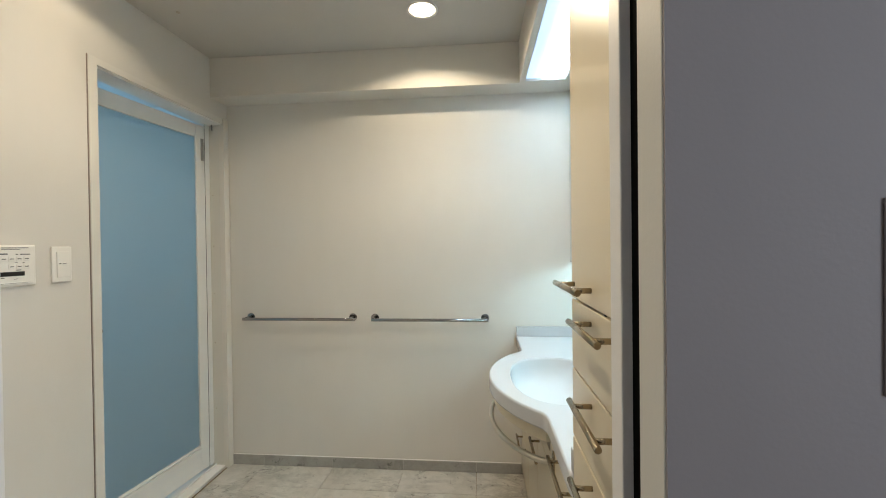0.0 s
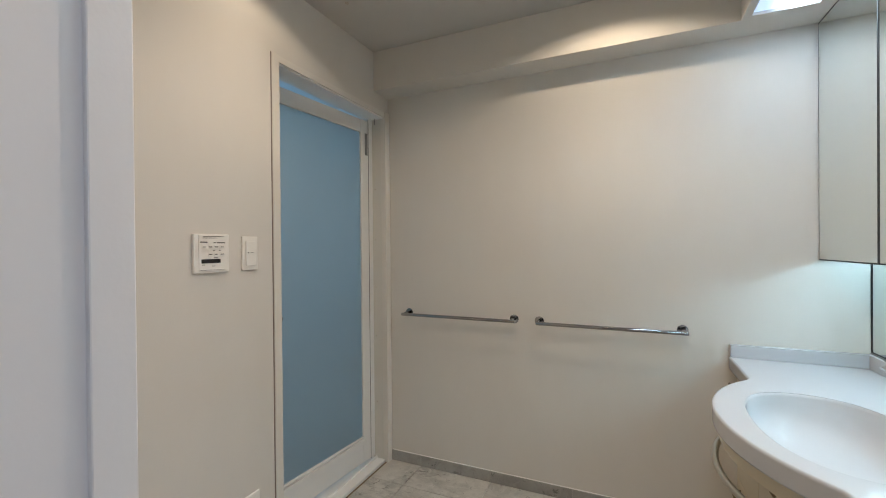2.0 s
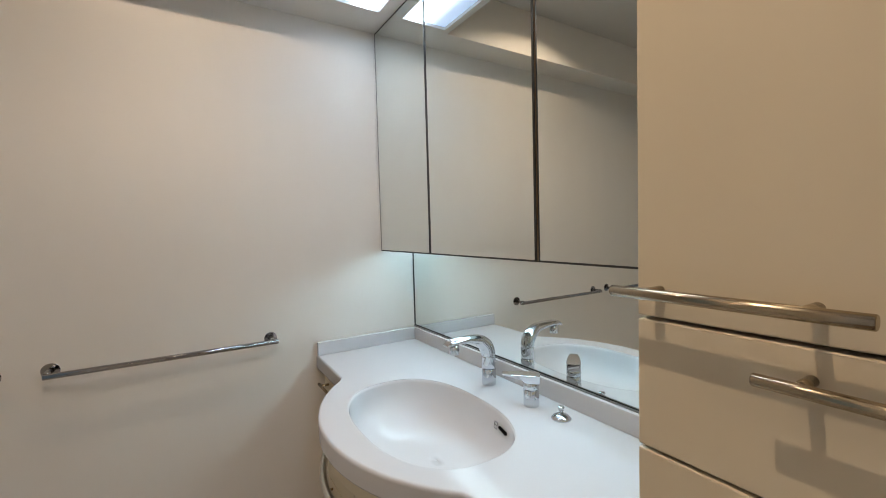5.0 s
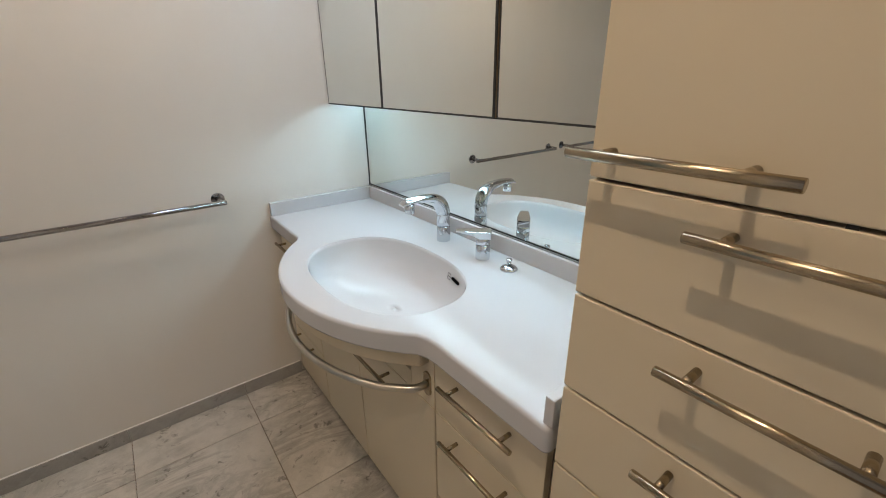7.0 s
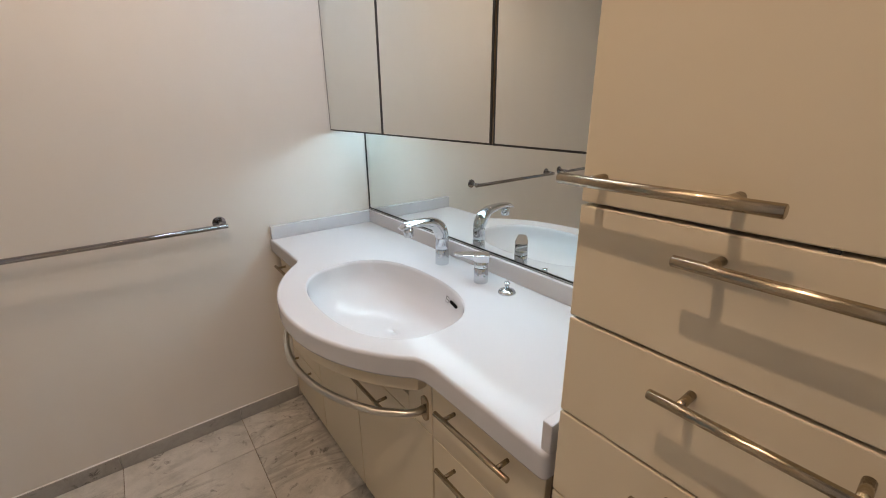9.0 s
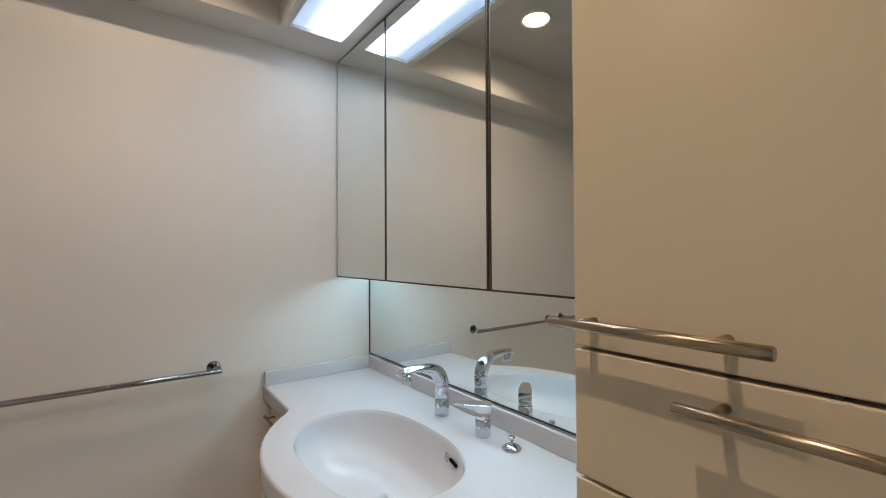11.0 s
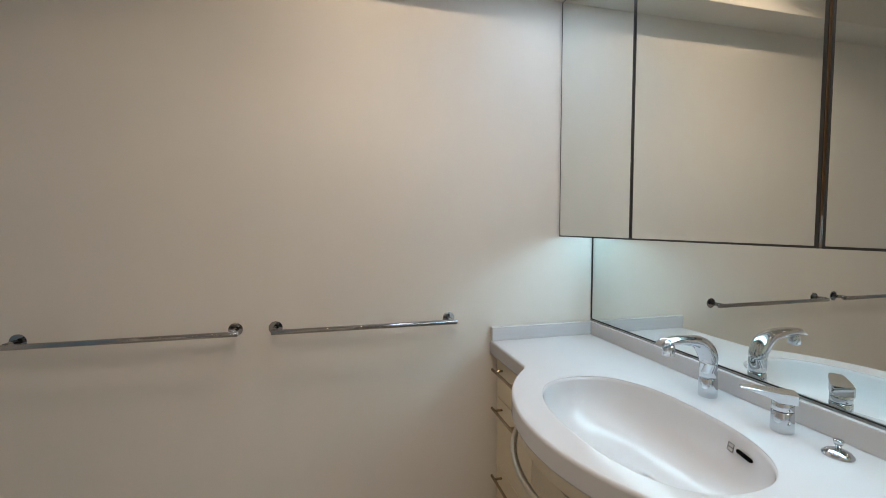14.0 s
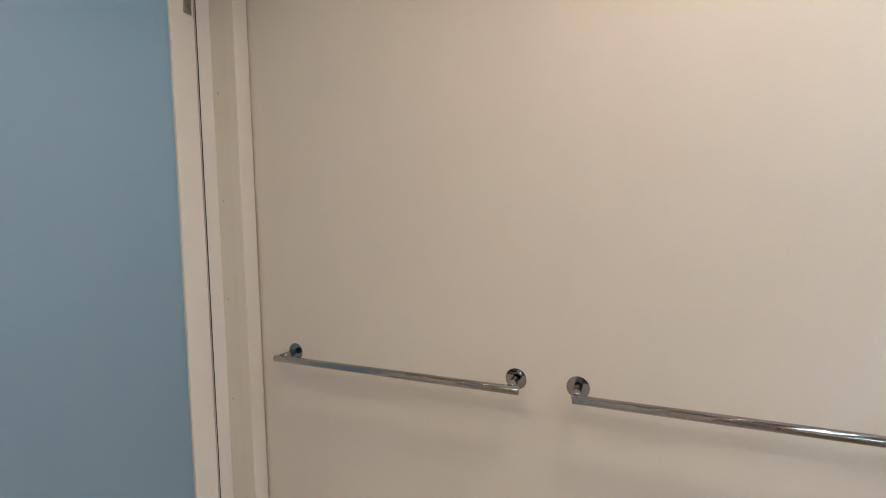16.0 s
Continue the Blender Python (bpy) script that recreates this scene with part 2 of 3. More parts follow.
PUTTY = surface("filled_screw_hole", (0.45, 0.40, 0.33), 0.6, vary=0.1)


# ---- building helpers ----
def link(name, bm, material, parent=None, label=""):
    mesh = bpy.data.meshes.new(name)
    bm.normal_update()
    bm.to_mesh(mesh)
    bm.free()
    mesh.materials.append(material)
    ob = new(name, mesh)
    if parent is not None:
        ob.parent = parent
        ob.matrix_parent_inverse = parent.matrix_world.inverted()
    if label:
        tagged(ob, label)
    return ob


def part(name, bm, material, parent, label=""):
    return link(name, bm, material, parent, label)


def thing(name, place, label, category, group="", kind=""):
    ob = new(name)
    ob.location = place
    ob.empty_display_size = 0.05
    bpy.context.view_layer.update()
    return tagged(ob, label, category, group, kind)


def structure(name, bm, material, label, category):
    return tagged(link(name, bm, material), label, category, kind="structure")


def box(x0, x1, y0, y1, z0, z1, bevel=0.0, segments=2, bm=None):
    bm2 = bmesh.new()
    c = ((x0 + x1) / 2, (y0 + y1) / 2, (z0 + z1) / 2)
    bmesh.ops.create_cube(bm2, size=1, matrix=Matrix.Translation(c) @ Matrix.Diagonal((abs(x1 - x0), abs(y1 - y0), abs(z1 - z0), 1)))
    if bevel:
        bmesh.ops.bevel(bm2, geom=bm2.edges[:], offset=bevel, segments=segments, profile=0.5, affect="EDGES")
    if bm is None:
        return bm2
    join(bm, bm2)
    return bm


def join(bm, other):
    seen = {v: bm.verts.new(v.co) for v in other.verts}
    for f in other.faces:
        g = bm.faces.new([seen[v] for v in f.verts])
        g.smooth = f.smooth
    other.free()
    return bm


def lathe(profile, place, axis="z", steps=32, bm=None):
    """Turns (radius, height) pairs round an axis; the first and last pair close it."""
    bm = bm or bmesh.new()
    turn = {"z": Matrix.Identity(3), "x": Matrix(((0, 0, 1), (0, 1, 0), (-1, 0, 0))), "y": Matrix(((1, 0, 0), (0, 0, 1), (0, -1, 0)))}[axis]
    rings = []
    for r, h in profile:
        rings.append([bm.verts.new(turn @ Vector((r * math.cos(2 * math.pi * k / steps), r * math.sin(2 * math.pi * k / steps), h)) + Vector(place)) for k in range(steps)])
    for a, b in zip(rings, rings[1:]):
        for k in range(steps):
            bm.faces.new((a[k], a[(k + 1) % steps], b[(k + 1) % steps], b[k])).smooth = True
    bm.faces.new(rings[0][::-1])
    bm.faces.new(rings[-1])
    return bm


def sweep(points, radii, steps=16, bm=None, flat=1.0):
    """A round (or flattened) tube along points; radii one number or one for each point."""
    bm = bm or bmesh.new()
    pts = [Vector(p) for p in points]
    radii = [radii] * len(pts) if isinstance(radii, (int, float)) else radii
    up = Vector((0, 0, 1))
    rings = []
    for k, p in enumerate(pts):
        d = (pts[min(k + 1, len(pts) - 1)] - pts[max(k - 1, 0)]).normalized()
        side = d.cross(up)
        if side.length < 0.05:
            side = rings_side if k else d.cross(Vector((0, 1, 0)))
        side.normalize()
        rings_side = side
        over = side.cross(d).normalized()
        fl = flat[k] if isinstance(flat, (list, tuple)) else flat
        rings.append([bm.verts.new(p + radii[k] * (math.cos(2 * math.pi * s / steps) * side + fl * math.sin(2 * math.pi * s / steps) * over)) for s in range(steps)])
    for a, b in zip(rings, rings[1:]):
        for s in range(steps):
            bm.faces.new((a[s], a[(s + 1) % steps], b[(s + 1) % steps], b[s])).smooth = True
    bm.faces.new(rings[0][::-1])
    bm.faces.new(rings[-1])
    bmesh.ops.recalc_face_normals(bm, faces=bm.faces[:])
    return bm


def prism(outline, z0, z1, bevel=0.0, segments=3, only_top=False):
    bm = bmesh.new()
    low = [bm.verts.new((x, y, z0)) for x, y in outline]
    face = bm.faces.new(low)
    out = bmesh.ops.extrude_face_region(bm, geom=[face])
    bmesh.ops.translate(bm, verts=[v for v in out["geom"] if isinstance(v, bmesh.types.BMVert)], vec=(0, 0, z1 - z0))
    bmesh.ops.recalc_face_normals(bm, faces=bm.faces[:])
    if bevel:
        rim = [e for e in bm.edges if abs(e.verts[0].co.z - e.verts[1].co.z) < 1e-6 and (not only_top or e.verts[0].co.z > (z0 + z1) / 2)]
        bmesh.ops.bevel(bm, geom=rim, offset=bevel, segments=segments, profile=0.5, affect="EDGES")
    return bm


# ---- setting: walls, ceiling, floor ----
T = 0.12
bm = box(XW - 0.10, XE + T, 0, T, 0, ZC + 0.1)
structure("wall_north", bm, WALLPAPER, "off-white papered wall with two towel bars", "wall")
bm = box(XE, XE + T, YH, 0, 0, ZC + 0.1)
structure("wall_east", bm, WALLPAPER, "off-white papered wall behind the vanity", "wall")
# west wall with the bathroom doorway
DY0, DY1, DZ = -0.857, -0.037, 2.032
XO = XW - 0.115
bm = box(XO, XW, YH, DY0, 0, ZC + 0.1)
box(XO, XW, DY1, 0, 0, ZC + 0.1, bm=bm)
box(XO, XW, DY0, DY1, DZ, ZC + 0.1, bm=bm)
structure("wall_west", bm, WALLPAPER, "off-white papered wall with the bathroom doorway", "wall")
# south wall with the entry opening
EX0, EX1, EZ = 0.905, 1.612, 2.03
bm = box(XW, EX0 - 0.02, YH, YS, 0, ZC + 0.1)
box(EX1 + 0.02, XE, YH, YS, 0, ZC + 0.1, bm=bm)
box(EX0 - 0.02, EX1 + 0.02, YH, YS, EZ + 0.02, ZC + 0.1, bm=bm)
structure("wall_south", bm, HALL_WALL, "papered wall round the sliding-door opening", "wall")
bm = box(XW, XE, YS, 0, ZC, ZC + 0.08)
structure("ceiling", bm, CEILING, "off-white papered ceiling", "ceiling")
bm = box(XW, 1.693, -0.152, 0, ZB, ZC - 0.001)
structure("beam", bm, WALLPAPER, "papered beam boxed in along the wall top", "beam")
# the boxed soffit over the vanity, open for the light panel
LX0, LX1, LY0, LY1 = 1.722, 1.926, -1.40, -0.177
bm = box(1.693, LX0, -1.925, 0, ZB, ZC - 0.001)
box(LX1, XE, -1.425, 0, ZB, ZC - 0.001, bm=bm)
box(LX0, LX1, LY1, 0, ZB, ZC - 0.001, bm=bm)
box(LX0, LX1, -1.425, LY0, ZB, ZC - 0.001, bm=bm)
structure("soffit", bm, WALLPAPER, "papered soffit holding the light panel above the vanity", "soffit")

bm = box(XW - T, XE, YH - 0.005, 0, -0.06, -0.006)
floor = structure("floor", bm, GROUT, "veined white marble tile floor with brown joints", "floor")
J = 0.0011
cols = [XW, 0.181, 0.601, 1.021, 1.443, 1.862, XE]
rows_y = [0.0, -0.219, -0.633, -1.047, -1.461, -1.875, YH + 0.02]
tiles = []
for cx0, cx1 in zip(cols, cols[1:]):
    for ry1, ry0 in zip(rows_y, rows_y[1:]):
        tiles.append((cx0 + J, cx1 - J, ry0 + J, ry1 - J))

# ---- hall outside the entry, and bathroom behind the glass door ----
bm = box(0.28, 3.0, -3.6, YH - 0.005, -0.06, 0.0)
structure("hall_floor", bm, HALL_FLOOR, "brown wooden board floor of the hall", "floor")
bm = box(0.28, 3.0, -3.6, YH, ZC, ZC + 0.08)
structure("hall_ceiling", bm, CEILING, "plain off-white hall ceiling", "ceiling")
# unseen wall, its grey picked to tone down what the chrome reflects
bm = box(0.28, 3.0, -3.7, -3.6, 0, ZC)
structure("wall_hall_south", bm, HALL_END, "unseen plain grey hall wall toning down the chrome reflections", "wall")
bm = box(3.0, 3.1, -3.6, YH, 0, 0.95)
box(3.0, 3.1, -3.6, YH, 2.0, ZC, bm=bm)
box(3.0, 3.1, -3.6, -3.4, 0.95, 2.0, bm=bm)
box(3.0, 3.1, -2.5, YH, 0.95, 2.0, bm=bm)
box(XE + T, 3.0, YH, YH + 0.08, 0, ZC, bm=bm)
structure("wall_hall_east", bm, PAINT, "pale hall wall with a window opening", "wall")
structure("wall_hall_west", box(0.18, 0.28, -3.6, YH, 0, ZC), PAINT, "plain pale hall wall", "wall")
BX0, BX1, BY0, BY1, BZ = -1.85, XO, -1.75, 0.25, 2.25
# unseen floor, kept dark so the door glass dims towards its foot
bm = box(BX0, BX1, BY0, BY1, -0.08, 0.0)
structure("bath_floor", bm, STONE, "unseen dark bathroom floor panel", "floor")
bm = box(BX0, BX1, BY0, BY1, BZ, BZ + 0.06)
structure("bath_ceiling", bm, BATH, "pale bathroom ceiling panel", "ceiling")
bm = box(BX0, BX1, BY1, BY1 + 0.06, 0, BZ)
box(BX0, BX1, BY0 - 0.06, BY0, 0, BZ, bm=bm)
box(BX1, BX1 + 0.02, 0.12, BY1, 0, BZ, bm=bm)
structure("wall_bath_sides", bm, BATH, "pale bathroom wall panels", "wall")
bm = box(BX0 - 0.06, BX0, BY0, BY1, 0, 1.45)
box(BX0 - 0.06, BX0, BY0, BY1, 2.05, BZ, bm=bm)
box(BX0 - 0.06, BX0, BY0, -1.4, 1.45, 2.05, bm=bm)
box(BX0 - 0.06, BX0, -0.1, BY1, 1.45, 2.05, bm=bm)
structure("wall_bath_window", bm, BATH, "pale bathroom wall with a window opening", "wall")

# ---- baseboard of grey marble ----
def skirting(pieces, name):
    run = thing(name, (0, 0, 0), "low grey marble baseboard along the papered wall", "baseboard", kind="structure")
    for b in pieces:
        part("skirting_stone", box(*b, bevel=0.0012, segments=1), SKIRT, run)
    x0, x1, y0, y1 = min(b[0] for b in pieces), max(b[1] for b in pieces), min(b[2] for b in pieces), max(b[3] for b in pieces)
    part("caulk_line", box(x0 + 0.003, x1 - 0.003, y0 + 0.003, y1 - 0.003, 0.06, 0.0625), PLASTIC, run, "thin white caulk line")


xs = [XW + 0.012, 0.181, 0.601, 1.021, 1.443, 1.698]
skirting([(a + 0.0006, b - 0.0006, -0.011, 0, 0, 0.06) for a, b in zip(xs, xs[1:])], "baseboard_north")
ysk = [-0.893, -1.047, -1.461, YS]
skirting([(XW, XW + 0.011, b + 0.0006, a - 0.0006, 0, 0.06) for a, b in zip(ysk, ysk[1:])], "baseboard_west")
skirting([(XW + 0.012, EX0 - 0.06, YS, YS + 0.011, 0, 0.06)], "baseboard_south")

# ---- bathroom doorway: casing, lining, sill, glass door ----
cas = thing("door_casing", (XW, -0.45, 0), "white painted casing and lining of the bathroom doorway", "door frame", kind="structure")
part("casing_side", box(XW - 0.020, XW + 0.006, -0.889, DY0 + 0.006, 0, 2.056, bevel=0.001), CASING, cas)
part("caulk_line", box(XW - 0.001, XW + 0.0028, -0.8925, -0.8892, 0.063, 2.056), BROWN_METAL, cas, "thin brown joint beside the casing")
part("casing_side", box(XW - 0.020, XW + 0.012, DY1 - 0.016, -0.006, 0, 2.056, bevel=0.0015), CASING, cas)
part("casing_head", box(XW - 0.005, XW + 0.0035, DY0 + 0.0065, DY1 - 0.0165, DZ - 0.004, 2.056, bevel=0.001), CASING, cas)
part("lining", box(XO, XW - 0.021, DY0, DY0 + 0.012, 0, DZ), LINING, cas)
right_lining = part("lining", box(XO, XW - 0.021, DY1 - 0.012, DY1, 0, DZ), LINING, cas)
part("lining_head", box(XO, XW - 0.0055, DY0 + 0.012, DY1 - 0.012, DZ - 0.012, DZ), PAINT, cas)
for z in (0.35, 0.74, 1.03, 1.31, 1.61):
    part("screw_cap", lathe([(0.0035, 0), (0.003, 0.0012)], (-0.088, DY1 - 0.0121, z), "y", 10), PUTTY, right_lining)
part("door_stop_pin", box(-0.082, -0.076, -0.066, -0.060, DZ - 0.045, DZ - 0.012, bevel=0.001), STEEL, cas, "small steel latch bracket")
sill = thing("door_sill", (-0.08, -0.45, 0), "white aluminium sill of the bathroom door", "door sill", kind="structure")
part("sill_strip", box(XO - 0.03, -0.035, DY0 + 0.012, DY1 - 0.012, -0.004, 0.016, bevel=0.003), ALU, sill)
part("sill_ridge", box(-0.098, -0.088, DY0 + 0.012, DY1 - 0.012, 0.0162, 0.026, bevel=0.002), ALU, sill)

frame_side = part("frame_stile", box(XO - 0.002, -0.107, -0.0935, DY1 - 0.010, 0.027, DZ - 0.0125, bevel=0.001), ALU, cas, "white aluminium frame stile")
# black strip paints the dark gap between leaf and frame
part("gap_line", box(-0.1065, -0.1050, -0.0925, -0.0908, 0.027, DZ - 0.02), BLACK, frame_side, "black strip drawn as the dark gap beside the door leaf")
part("frame_stile", box(XO - 0.002, -0.122, DY0 + 0.0125, DY0 + 0.022, 0.027, DZ - 0.0125, bevel=0.001), ALU, cas)
door = thing("door_1", (-0.103, -0.092, 0.0), "frosted blue glass bathroom door in white aluminium, slightly ajar", "door", kind="structure")
W, DT = 0.745, 0.030


def leaf(y0, y1, z0, z1, x0=0.0, x1=-DT, bevel=0.002):
    return box(min(x0, x1) - 0.103, max(x0, x1) - 0.103, -y1 - 0.092, -y0 - 0.092, z0, z1, bevel=bevel)


part("stile", leaf(0.006, 0.068, 0.034, 2.0), ALU, door)
part("stile", leaf(W - 0.08, W, 0.034, 2.0), ALU, door)
part("top_rail", leaf(0.0685, W - 0.0805, 1.925, 2.0, -0.0005), ALU, door)
part("bottom_rail", leaf(0.0685, W - 0.0805, 0.034, 0.150, -0.0005), ALU, door)
part("rail_ridge", leaf(0.0685, W - 0.0805, 0.152, 0.166, 0.007), ALU, door)
part("rail_ridge", leaf(0.0685, W - 0.0805, 0.169, 0.180, 0.003), ALU, door)
glass = part("glass_pane", leaf(0.0685, W - 0.0805, 0.180, 1.925, -0.010, -0.016, 0), FROST, door, "frosted blue-lit glass")
hinge = part("pivot_hinge", leaf(0.014, 0.034, 1.80, 1.925, 0.004, 0.0, 0.001), STEEL, door, "dull steel pivot plate")
for z in (1.82, 1.86, 1.90):
    part("screw", lathe([(0.004, 0), (0.003, 0.0015)], (-0.099, -0.116, z), "x", 10), STEEL, hinge)
knob = part("door_knob", lathe([(0.022, 0), (0.022, 0.006), (0.011, 0.010), (0.010, 0.030), (0.021, 0.036), (0.023, 0.050), (0.018, 0.056)], (-0.103, -0.092 - W + 0.060, 0.955), "x", 24), STEEL, door, "round dull steel knob")
door.rotation_euler = (0, 0, radians(-5.0))

# ---- entry: jambs and casings of the sliding door ----
entry = thing("door_2", (1.26, YH, 0), "white painted sliding-door frame with dark pocket slots", "door frame", kind="structure")
part("inner_jamb", box(EX1, EX1 + 0.018, -1.957, YS + 0.006, 0, EZ, bevel=0.0015), PAINT, entry)
# black slab fills the slot and paints its inner shade
part("pocket_shade_slab", box(EX1 + 0.010, EX1 + 0.018, -2.0000, -1.9575, 0, EZ), DARK, entry, "black slab painted as the shade inside the sliding-door pocket")
# this jamb has a greyer tone than the opposite one
part("outer_jamb", box(EX1, EX1 + 0.018, YH - 0.004, -2.0005, 0, EZ, bevel=0.0015), JAMB_GREY, entry, "grey outer jamb")
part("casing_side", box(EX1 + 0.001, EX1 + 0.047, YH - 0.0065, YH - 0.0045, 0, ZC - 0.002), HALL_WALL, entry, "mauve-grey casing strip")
part("inner_jamb", box(EX0 - 0.018, EX0, -2.008, YS + 0.006, 0, EZ, bevel=0.0015), PAINT, entry)
part("jamb_bead", box(EX0 - 0.0005, EX0 + 0.006, -1.957, YS + 0.0065, 0, EZ, bevel=0.0015), PAINT, entry)
# same painted shade for the slot on the opposite jamb
part("pocket_shade_slab", box(EX0 - 0.018, EX0 - 0.003, -2.0205, -2.0085, 0, EZ), DARK, entry, "black slab painted as the shade inside the receiving slot")
part("outer_jamb", box(EX0 - 0.018, EX0, YH - 0.004, -2.021, 0, EZ, bevel=0.0015), PAINT, entry)
part("casing_side", box(EX0 - 0.20, EX0 - 0.0185, YH - 0.012, YH, 0, EZ + 0.045, bevel=0.0015), PAINT, entry)
part("head_jamb", box(EX0, EX1, YH - 0.004, YS + 0.006, EZ + 0.0005, EZ + 0.02, bevel=0.0015), PAINT, entry)
part("casing_head", box(EX0 - 0.018, EX1, YH - 0.012, YH - 0.0045, EZ + 0.003, EZ + 0.045, bevel=0.0015), PAINT, entry)
part("floor_track", box(EX0 + 0.001, EX1 - 0.001, -2.01, -1.955, -0.006, 0.003, bevel=0.001), STEEL, entry)
room_face = structure("wall_south_paper", box(XW, EX0 - 0.022, YS, YS + 0.003, 0, ZC), WALLPAPER, "off-white papered inner face of the entry wall", "wall")
structure("wall_south_header", box(EX0 - 0.022, XE, YS, YS + 0.003, EZ + 0.021, ZC), WALLPAPER, "off-white papered strip above the entry", "wall")


# ---- handles ----
def bar_handle(x, y0, y1, z, parent, post0, post1, r=0.0058, reach=0.034):
    """A round bar on two posts; x: the front that it is screwed to."""
    h = part("handle", lathe([(r - 0.0008, 0), (r, 0.0008), (r, abs(y1 - y0) - 0.0008), (r - 0.0008, abs(y1 - y0))], (x - reach, min(y0, y1), z), "y", 20), NICKEL, parent, "brushed nickel bar handle")
    for p in (post0, post1):
        part("handle_post", sweep([(x - reach + r * 0.6, p, z), (x, p, z)], r * 0.85, 14), NICKEL, h)
    return h


# ---- tall cabinet with drawers ----
TX, TY0, TY1 = 1.678, -1.886, -1.433
tall = thing("tall_cabinet", (1.9, -1.66, 0), "tall cream laminate cabinet with drawers and bar handles", "cabinet")
part("body", box(TX + 0.021, XE - 0.002, TY0, TY1, 0.06, ZC - 0.003), CARCASS, tall)
part("side_panel", box(TX + 0.0215, XE - 0.004, TY1 - 0.0005, TY1 + 0.002, 0.0, ZB), LAMINATE, tall)
part("plinth", box(TX + 0.05, XE - 0.01, TY0, TY1, 0, 0.0595), CARCASS, tall)
part("filler_strip", box(TX + 0.003, TX + 0.02, YS + 0.004, TY0 - 0.002, 0.02, ZC - 0.003, bevel=0.001), LAMINATE, tall)
levels = [1.1805, 1.0295, 0.8785, 0.7275, 0.5765, 0.4255, 0.2745, 0.1235]
d = part("cabinet_door", box(TX, TX + 0.02, TY0 + 0.001, TY1 - 0.001, levels[0] + 0.002, ZC - 0.02, bevel=0.002), LAMINATE, tall)
bar_handle(TX, -1.636, -1.425, 1.2130, d, -1.594, -1.461, r=0.0062)
for hi, lo in zip(levels, levels[1:]):
    d = part("drawer_front", box(TX, TX + 0.02, TY0 + 0.001, TY1 - 0.001, lo + 0.002, hi - 0.002, bevel=0.002), LAMINATE, tall)
    bar_handle(TX, -1.756, -1.561, hi - 0.029, d, -1.727, -1.591)
part("drawer_front", box(TX, TX + 0.02, TY0 + 0.001, TY1 - 0.001, 0.012, levels[-1] - 0.002, bevel=0.002), LAMINATE, tall)
part("latch_stub", box(TX + 0.003, TX + 0.006, -1.668, -1.660, levels[0] - 0.0022, levels[0] + 0.004), BLACK, tall)

# ---- vanity units ----
VX, ZT = 1.700, 0.783
CX, CY, CR = 2.022, -0.711, 0.514


def unit(name, y0, y1, label, rail_on=True):
    u = thing(name, (1.92, (y0 + y1) / 2, 0), label, "cabinet", group="vanity units")
    part("body", box(VX + 0.019, XE - 0.002, y0 + 0.0005, y1 - 0.0005, 0.038, 0.56), CARCASS, u)
    part("back_board", box(XE - 0.02, XE - 0.002, y0 + 0.0005, y1 - 0.0005, 0.5605, 0.728), CARCASS, u)
    if rail_on:
        part("top_rail", box(VX + 0.019, VX + 0.035, y0 + 0.0005, y1 - 0.0005, 0.5605, 0.728), CARCASS, u)
    # plinth coloured black to stand for the shade beneath the raised fronts
    part("plinth", box(VX + 0.065, XE - 0.01, y0 + 0.001, y1 - 0.001, 0, 0.0375), BLACK, u, "recessed plinth, blackened as the shade under the fronts")
    return u


def drawer_unit(name, y0, y1, label, h0, h1):
    u = unit(name, y0, y1, label)
    for lo, hi, hz in ((0.557, 0.728, 0.677), (0.273, 0.557, 0.521), (0.036, 0.273, 0.244)):
        d = part("drawer_front", box(VX, VX + 0.018, y0 + 0.0018, y1 - 0.0018, lo + 0.0016, hi - 0.0016, bevel=0.0015), LAMINATE, u)
        bar_handle(VX, h0, h1, hz, d, h0 + 0.031, h1 - 0.029, r=0.0055, reach=0.032)


drawer_unit("drawer_unit", -1.408, -1.0855, "cream laminate vanity drawer unit with three bar handles", -1.352, -1.138)
# black strip paints the shade in the slit beside the tall cabinet
gap = tagged(link("gap_shade_strip", box(VX + 0.035, XE - 0.03, -1.4295, -1.4085, 0.0, 0.726), BLACK), "black strip painting the shade between the vanity and the tall cabinet", "filler strip")
drawer_unit("drawer_unit", -0.3345, -0.012, "narrow cream vanity drawer unit against the papered wall", -0.252, -0.045)
sink_unit = unit("sink_unit", -1.0845, -0.3355, "cream laminate sink cabinet with curved fascia and towel rail", False)
for y0, y1, h0, h1 in ((-1.083, -0.671, -0.897, -0.700), (-0.669, -0.337, -0.640, -0.443)):
    d = part("cabinet_door", box(VX, VX + 0.018, y0 + 0.0012, y1 - 0.0012, 0.0375, 0.5555, bevel=0.0015), LAMINATE, sink_unit)
    bar_handle(VX, h0, h1, 0.530, d, h0 + 0.03, h1 - 0.03, r=0.0055)
part("apron_panel", box(VX, VX + 0.018, -0.985, -0.435, 0.5585, 0.612, bevel=0.0015), LAMINATE, sink_unit)
part("apron_panel", box(VX, VX + 0.018, -1.083, -0.986, 0.5585, 0.728, bevel=0.0015), LAMINATE, sink_unit)
part("apron_panel", box(VX, VX + 0.018, -0.434, -0.337, 0.5585, 0.728, bevel=0.0015), LAMINATE, sink_unit)


def arc(r, y_from, y_to, n):
    a0, a1 = math.asin((y_from - CY) / r), math.asin((y_to - CY) / r)
    return [(CX - r * math.cos(a0 + (a1 - a0) * k / n), CY + r * math.sin(a0 + (a1 - a0) * k / n)) for k in range(n + 1)]


